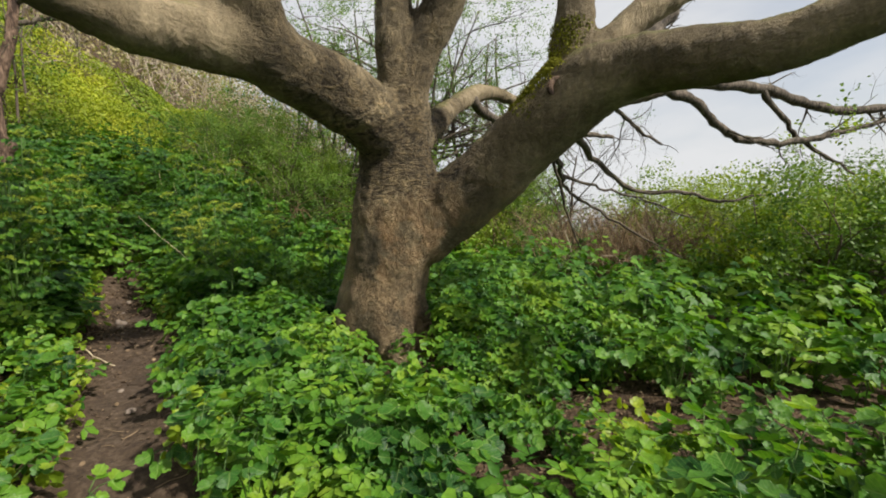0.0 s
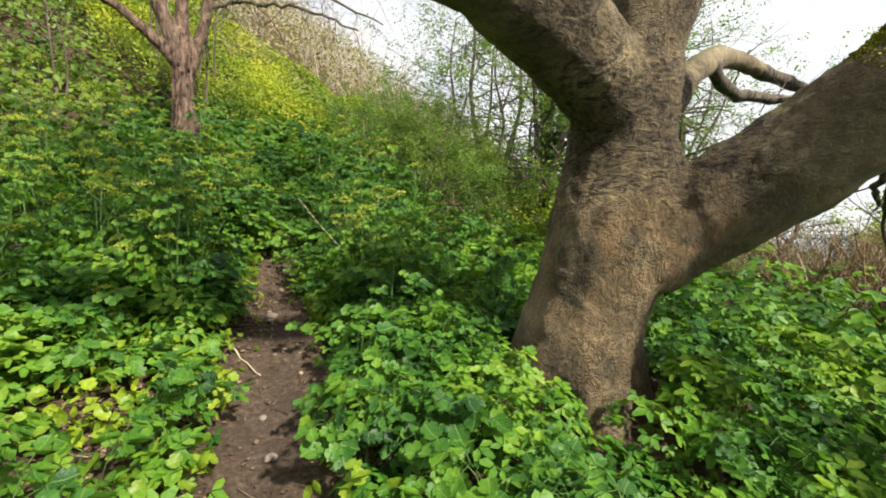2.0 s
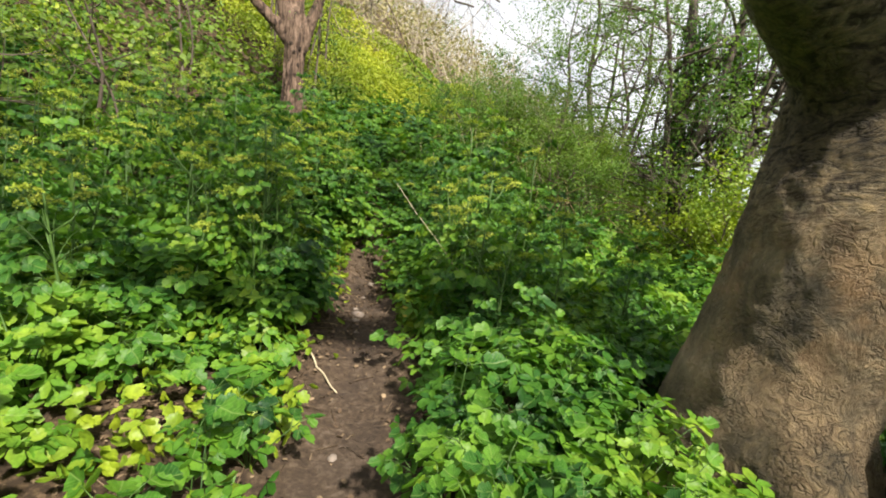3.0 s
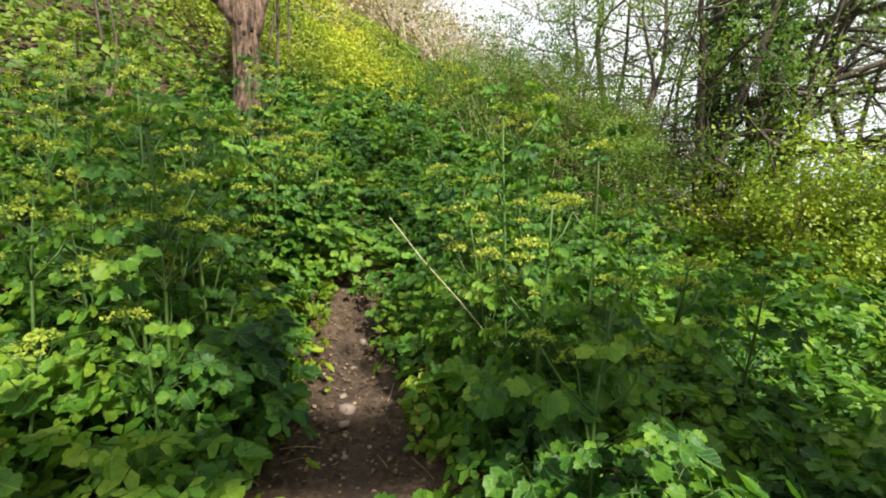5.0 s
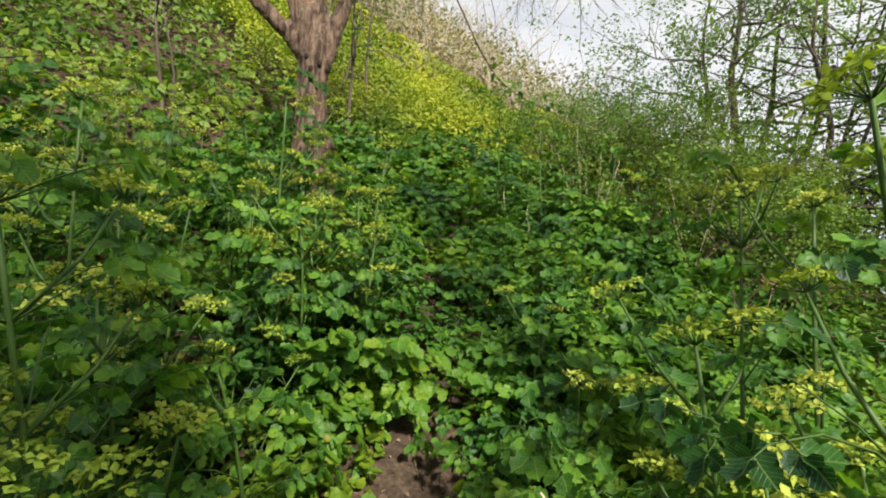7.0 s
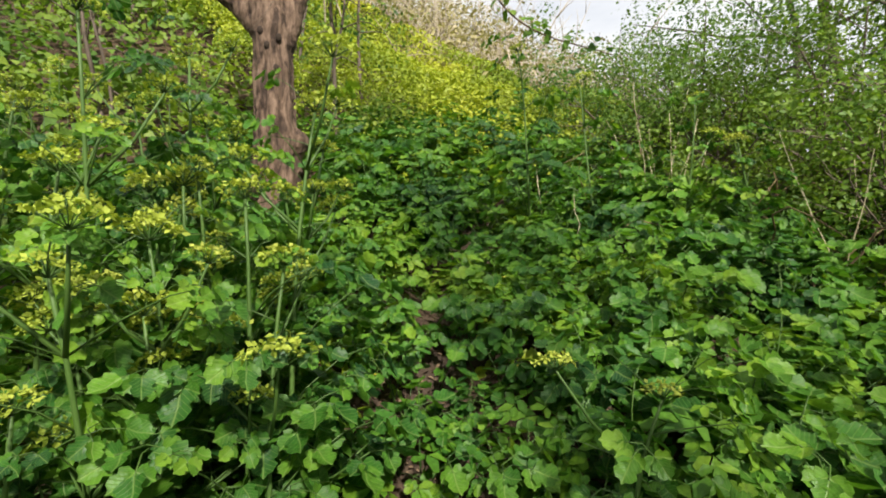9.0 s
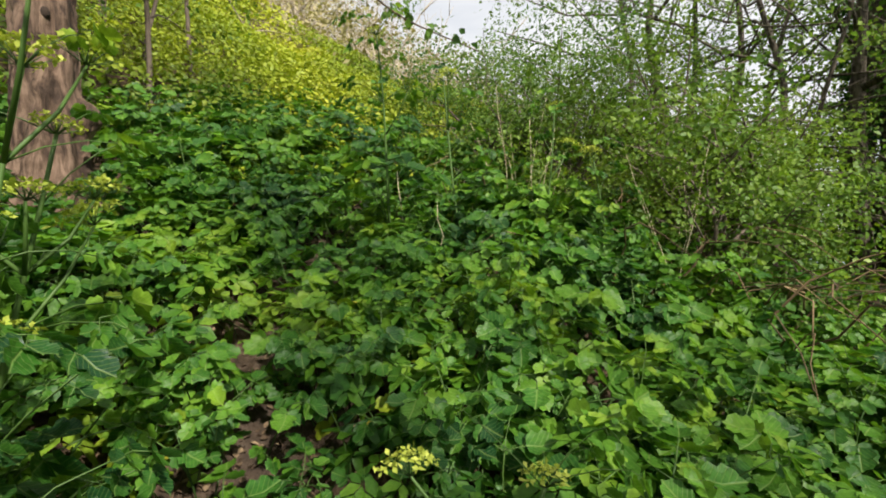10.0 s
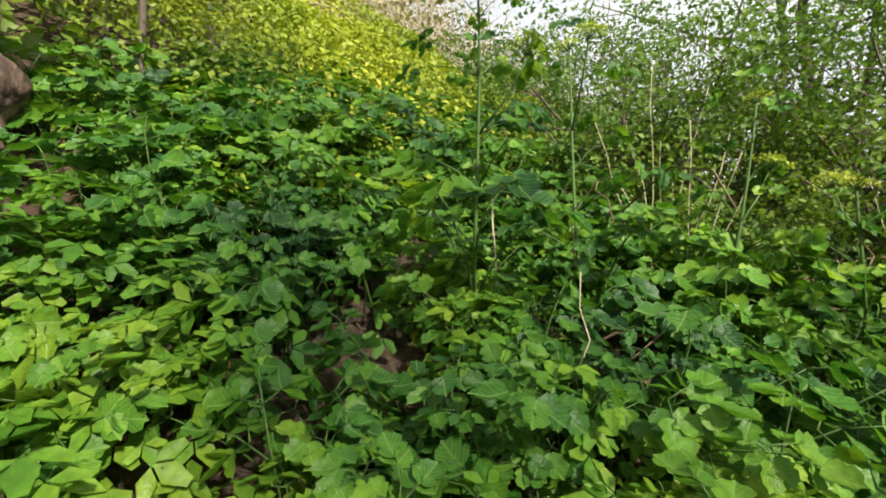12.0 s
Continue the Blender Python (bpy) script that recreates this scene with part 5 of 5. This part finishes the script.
for k, (x, y, h, n) in enumerate([
    (-2.82, 4.95, 1.75, 5), (-3.95, 3.85, 1.2, 4), (-4.15, 4.15, 1.25, 4), (-3.95, 3.4, 0.8, 2), (-4.98, 5.42, 1.2, 4), (-2.6, 4.7, 1.35, 3),
    (-2.9, 4.95, 1.2, 4), (-2.55, 4.9, 1.05, 3), (-2.3, 4.5, 1.1, 4), (-2.05, 5.1, 1.05, 3), (-2.75, 5.4, 1.15, 4), (-3.1, 5.7, 0.8, 4), (-1.7, 5.9, 1.0, 3), (-2.3, 6.2, 1.05, 3),
    (-4.35, 3.6, 1.3, 4), (-4.8, 4.1, 1.3, 5), (-4.3, 4.4, 1.05, 4), (-5.1, 4.6, 1.35, 5), (-4.75, 5.0, 0.9, 3), (-5.5, 5.3, 1.3, 5), (-5.3, 5.75, 1.2, 5), (-5.7, 4.5, 1.3, 5), (-4.9, 3.2, 1.25, 4), (-5.8, 6.0, 1.2, 5), (-6.2, 5.0, 1.3, 5), (-5.5, 3.7, 1.35, 5), (-4.1, 2.8, 1.1, 4), (-4.2, 6.5, 0.7, 2), (-3.75, 6.2, 0.7, 3), (-6.4, 5.9, 1.2, 4), (-6.9, 4.6, 1.3, 4), (-6.3, 3.6, 1.3, 4),
    (-4.5, 3.9, 1.15, 3), (-4.85, 5.75, 1.15, 3), (-4.65, 4.55, 1.1, 3), (-5.0, 5.2, 1.0, 2), (-5.2, 4.1, 1.25, 3), (-5.0, 3.6, 1.2, 3), (-5.45, 4.9, 1.2, 3), (-5.9, 5.5, 1.2, 3), (-5.0, 5.6, 1.0, 3), (-5.6, 5.7, 1.25, 4), (-4.6, 3.0, 1.2, 3), (-4.4, 2.4, 1.1, 3), (-5.2, 2.8, 1.2, 3), (-6.0, 4.1, 1.3, 3), (-6.6, 5.3, 1.3, 3),
    (-5.15, 8.7, 1.4, 2), (-5.45, 8.2, 1.55, 2), (-4.6, 9.0, 1.3, 2), (-4.15, 8.9, 1.1, 2),
    (-3.02, 5.3, 1.35, 4), (-5.1, 5.95, 1.5, 4), (-5.35, 5.5, 1.75, 4), (-4.95, 5.75, 1.3, 3), (-5.55, 5.75, 1.7, 4),
    (-4.26, 4.28, 1.6, 5), (-4.6, 4.4, 1.55, 5), (-5.04, 4.48, 1.9, 5), (-5.24, 5.82, 1.25, 6), (-5.34, 6.05, 1.25, 6), (-5.12, 5.6, 1.15, 6), (-5.2, 5.45, 0.95, 5), (-5.42, 5.62, 1.2, 5), (-3.12, 5.45, 1.0, 5), (-2.85, 5.7, 1.75, 5), (-3.05, 6.05, 1.85, 4), (-4.0, 3.95, 1.6, 5), (-2.5, 5.4, 1.6, 4)]):
    flowering_herb(x, y, h, n, k, (0.12 * math.sin(k * 1.7), 0.12 * math.cos(k * 2.3)), 1.2 if -4.7 < x < -3.7 and 3.3 < y < 6.0 else 1.1)

# more flower heads of the same herbs, too far off to count
g4 = np.random.default_rng(17)
bx, by = g4.uniform(-9.5, -4.2, 420), g4.uniform(2.0, 7.4, 420)
ok = (0.8 * -bx + 0.6 * by > 6.2) & (0.8 * -bx + 0.6 * by < 10.6) & (np.hypot(bx - TREE2[0], by - TREE2[1]) > 0.8) & (trail_gap(bx, by) > 2.3)
bx, by = bx[ok], by[ok]
hz = height(bx, by) + g4.uniform(0.6, 1.15, len(bx))
c = np.repeat(np.stack([bx, by, hz], -1), 55, 0)
o = g4.normal(0, 1, c.shape) * np.array((0.035, 0.035, 0.016))
o[:, 2] -= 6 * (o[:, 0] ** 2 + o[:, 1] ** 2)
v, f = random_leaves(FOLD, c + o, 0.02 * g4.uniform(0.7, 1.4, len(c)), g4, 0.8)
heads = [(v, f)]
stems = [tube_arrays(np.array([(a, b, float(height(a, b))), (a, b + 0.01, h)]), np.array((0.006, 0.003)), 3) for a, b, h in zip(bx, by, hz)]
sv, sf = merged(stems)
me = fast_mesh("flowering_herbs", *merged([(sv, sf), (v, f)]))
me.materials.append(M_STEM)
me.materials.append(M_UMBEL)
me.polygons.foreach_set("material_index", np.array([0] * len(sf) + [1] * len(f), np.int32))
tagged(part("flowering_herbs", me, None), "distant yellow-green flower heads on thin stems up the bank", "herbs", kind="stuff")


# ---- dry stalks, sticks, yellow leaves and litter ----
def stick(name, label, a, b, r, mat, seed, sag=0.02):
    rng = np.random.default_rng(seed)
    s = np.linspace(0, 1, 7)[:, None]
    p = np.array(a) * (1 - s) + np.array(b) * s
    p[1:-1] += rng.normal(0, 0.008, p[1:-1].shape)
    p[:, 2] -= sag * np.sin(np.linspace(0, math.pi, 7))
    return tagged(part(name, smooth_mesh(fast_mesh(name, *tube_arrays(p, r * np.linspace(1, 0.6, 7), 6))), mat), label, "stick")


def on_ground(x, y, up=0.0):
    return (x, y, float(height(x, y)) + up)


stick("dry_stalk", "long pale straw-coloured stalk leaning across the herbs", on_ground(-2.42, 5.23, -0.02), (-3.28, 4.64, 2.02), 0.0035, M_DRY, 1, 0.015)
stick("dry_stalk", "upright pale dry stalk standing in the herbs", on_ground(-5.35, 8.2, -0.02), (-5.43, 8.26, 3.23), 0.006, M_DRY, 2, 0)
stick("dry_stalk", "thin pale dry stalk standing in the herbs", on_ground(-5.0, 8.0, -0.02), (-5.02, 8.03, 2.95), 0.003, M_DRY, 3, 0)
stick("fallen_stick", "short pale broken stick lying on the litter", on_ground(-4.05, 3.7, 0.05), on_ground(-3.9, 3.95, 0.06), 0.014, M_DRY, 6)
stick("fallen_stick", "thin grey stick lying beside the path", on_ground(-3.4, 3.9, 0.04), on_ground(-3.0, 3.75, 0.02), 0.007, M_DRY, 7)
for k in range(18):
    x, y = (-4.85, 9.4) if k < 11 else (-3.7, 9.3)
    x, y = x + 0.1 * math.sin(k * 2.7), y + 0.1 * math.cos(k * 3.1)
    h, z = 0.75 + 0.13 * (k % 5), float(height(x, y))
    stick("dry_cane", "tawny dry cane in a fan of dead stems", (x, y, z - 0.03), (x + 0.34 * math.sin(k * 2.1), y + 0.3 * math.cos(k * 1.7), z + h), 0.0032, M_DRY, 30 + k)

g3 = np.random.default_rng(91)
x, y = scatter(20000, -7, 3, -1, 9, g3)
d = trail_gap(x, y)
keep = (d < 1.3) & (g3.random(len(x)) < np.clip(1.1 - d * 0.5, 0.2, 1)) & (g3.random(len(x)) < 0.4 + 0.6 * (d > 0.2))
x, y = x[keep], y[keep]
heaps = [g3.normal((a, b), r, (n, 2)) for a, b, r, n in ((-4.2, 5.3, 0.35, 900), (-5.1, 6.6, 0.25, 600), (-5.5, 6.9, 0.25, 400), (-3.6, 4.5, 0.35, 500), (1.2, 3.0, 0.5, 1500), (0.3, 2.3, 0.4, 900), (2.4, 2.9, 0.5, 1200), (-3.3, 2.85, 0.3, 900), (-6.4, 4.2, 0.4, 900), (-5.77, 5.3, 0.3, 900))]
x, y = np.append(x, np.concatenate(heaps)[:, 0]), np.append(y, np.concatenate(heaps)[:, 1])
v, f = random_leaves(OVATE, np.stack([x, y, height(x, y) + 0.012], -1), 0.03 * g3.uniform(0.3, 1.3, len(x)), g3, 1.6, None, 0.0)
tagged(part("leaf_litter", fast_mesh("leaf_litter", v, f), M_LITTER), "brown dead leaves scattered along the path", "leaf litter", kind="stuff")
chunks = []
for k in range(1500):
    x, y = g3.uniform(-6.5, 3), g3.uniform(-0.5, 8.5)
    if trail_gap(x, y) > 1.0 and all(math.hypot(x - a, y - b) > c for a, b, c in CLEARINGS):
        continue
    a, ln = g3.uniform(0, math.tau), g3.uniform(0.05, 0.22)
    s = np.linspace(0, 1, 4)
    px, py = x + ln * s * math.cos(a), y + ln * s * math.sin(a)
    p = np.stack([px, py, height(px, py) + 0.01 + 0.01 * g3.random(4)], -1)
    chunks.append(tube_arrays(p, np.full(4, g3.uniform(0.0015, 0.004)), 3))
tagged(part("twig_litter", fast_mesh("twig_litter", *merged(chunks)), M_LITTER), "small dry twigs and straws scattered on the path", "twigs", kind="stuff")
q = []
for cx, cy, r, n in ((-4.49, 5.38, 0.08, 10), (-5.19, 6.95, 0.3, 22), (-4.9, 4.6, 0.35, 50), (-4.75, 5.3, 0.4, 90), (-5.3, 6.5, 0.3, 16), (-3.1, 4.9, 0.3, 40), (-4.8, 6.7, 0.35, 14), (-5.6, 5.0, 0.5, 60), (-3.6, 5.7, 0.2, 25)):
    a = np.array((cx, cy)) + g3.normal(0, r * 0.6, (n, 2))
    z = height(a[:, 0], a[:, 1]) + g3.uniform(0.05, 0.3, n)
    q.append(np.column_stack([a, z]))
q = np.concatenate(q)[::2]
q = q[trail_gap(q[:, 0], q[:, 1]) > 0.26]
v, f = random_leaves(LOBED, q, 0.052 * g3.uniform(0.6, 1.3, len(q)), g3, 0.8)
tagged(part("yellowed_leaves", fast_mesh("yellowed_leaves", v, f), M_YELLOW), "yellowed old herb leaves low beside the path", "leaves", kind="stuff")
q = []
for cx, cy, r, n in ((-4.85, 5.25, 0.32, 260), (-4.75, 5.65, 0.25, 120), (-3.15, 4.95, 0.25, 160), (-5.3, 6.7, 0.35, 160), (-4.7, 4.7, 0.3, 120), (-2.2, 1.9, 0.3, 160), (-1.55, 2.4, 0.25, 90), (-2.35, 2.65, 0.2, 60), (-3.15, 2.75, 0.35, 140), (1.0, 2.8, 0.4, 60), (-2.9, 3.2, 0.2, 80), (-3.6, 3.6, 0.4, 160), (-4.3, 5.5, 0.3, 90), (-4.15, 5.0, 0.3, 90)):
    a = np.array((cx, cy)) + g3.normal(0, r * 0.6, (n, 2))
    q.append(np.column_stack([a, height(a[:, 0], a[:, 1]) + 0.06 + 0.22 * g3.random(n) ** 1.5]))
q = np.concatenate(q)
q = q[trail_gap(q[:, 0], q[:, 1]) > 0.2]
v, f = random_leaves(LOBED, q, 0.07 * g3.uniform(0.6, 1.3, len(q)), g3, 0.8)
tagged(part("young_herbs", fast_mesh("young_herbs", v, f), M_LIME), "low young yellow-green herb leaves beside the path", "herbs", kind="stuff")


def pebble(seed):
    bm = bmesh.new()
    bmesh.ops.create_icosphere(bm, subdivisions=2, radius=1.0)
    for vv in bm.verts:
        vv.co *= 1 + 0.3 * noise.noise(vv.co * 1.3 + Vector((seed, 0, 0)))
        vv.co.z *= 0.55
    return bm


for k, (x, y, r) in enumerate([(-3.78, 4.85, 0.06), (-3.7, 4.72, 0.035), (-3.9, 4.95, 0.03), (-3.5, 4.5, 0.025), (-4.1, 5.3, 0.03), (-2.3, 3.0, 0.04), (-2.6, 3.3, 0.03), (-4.25, 5.6, 0.04)]):
    st = part("stone", pebble(k), M_STONE)
    smooth_mesh(st.data)
    st.matrix_basis = pose(*on_ground(x, y, r * 0.2), 0, 0, 50 * k) @ Matrix.Diagonal((r, r * 0.8, r, 1))
    tagged(st, "small brown stone half sunk in the trodden path", "stone", "stones on the path")
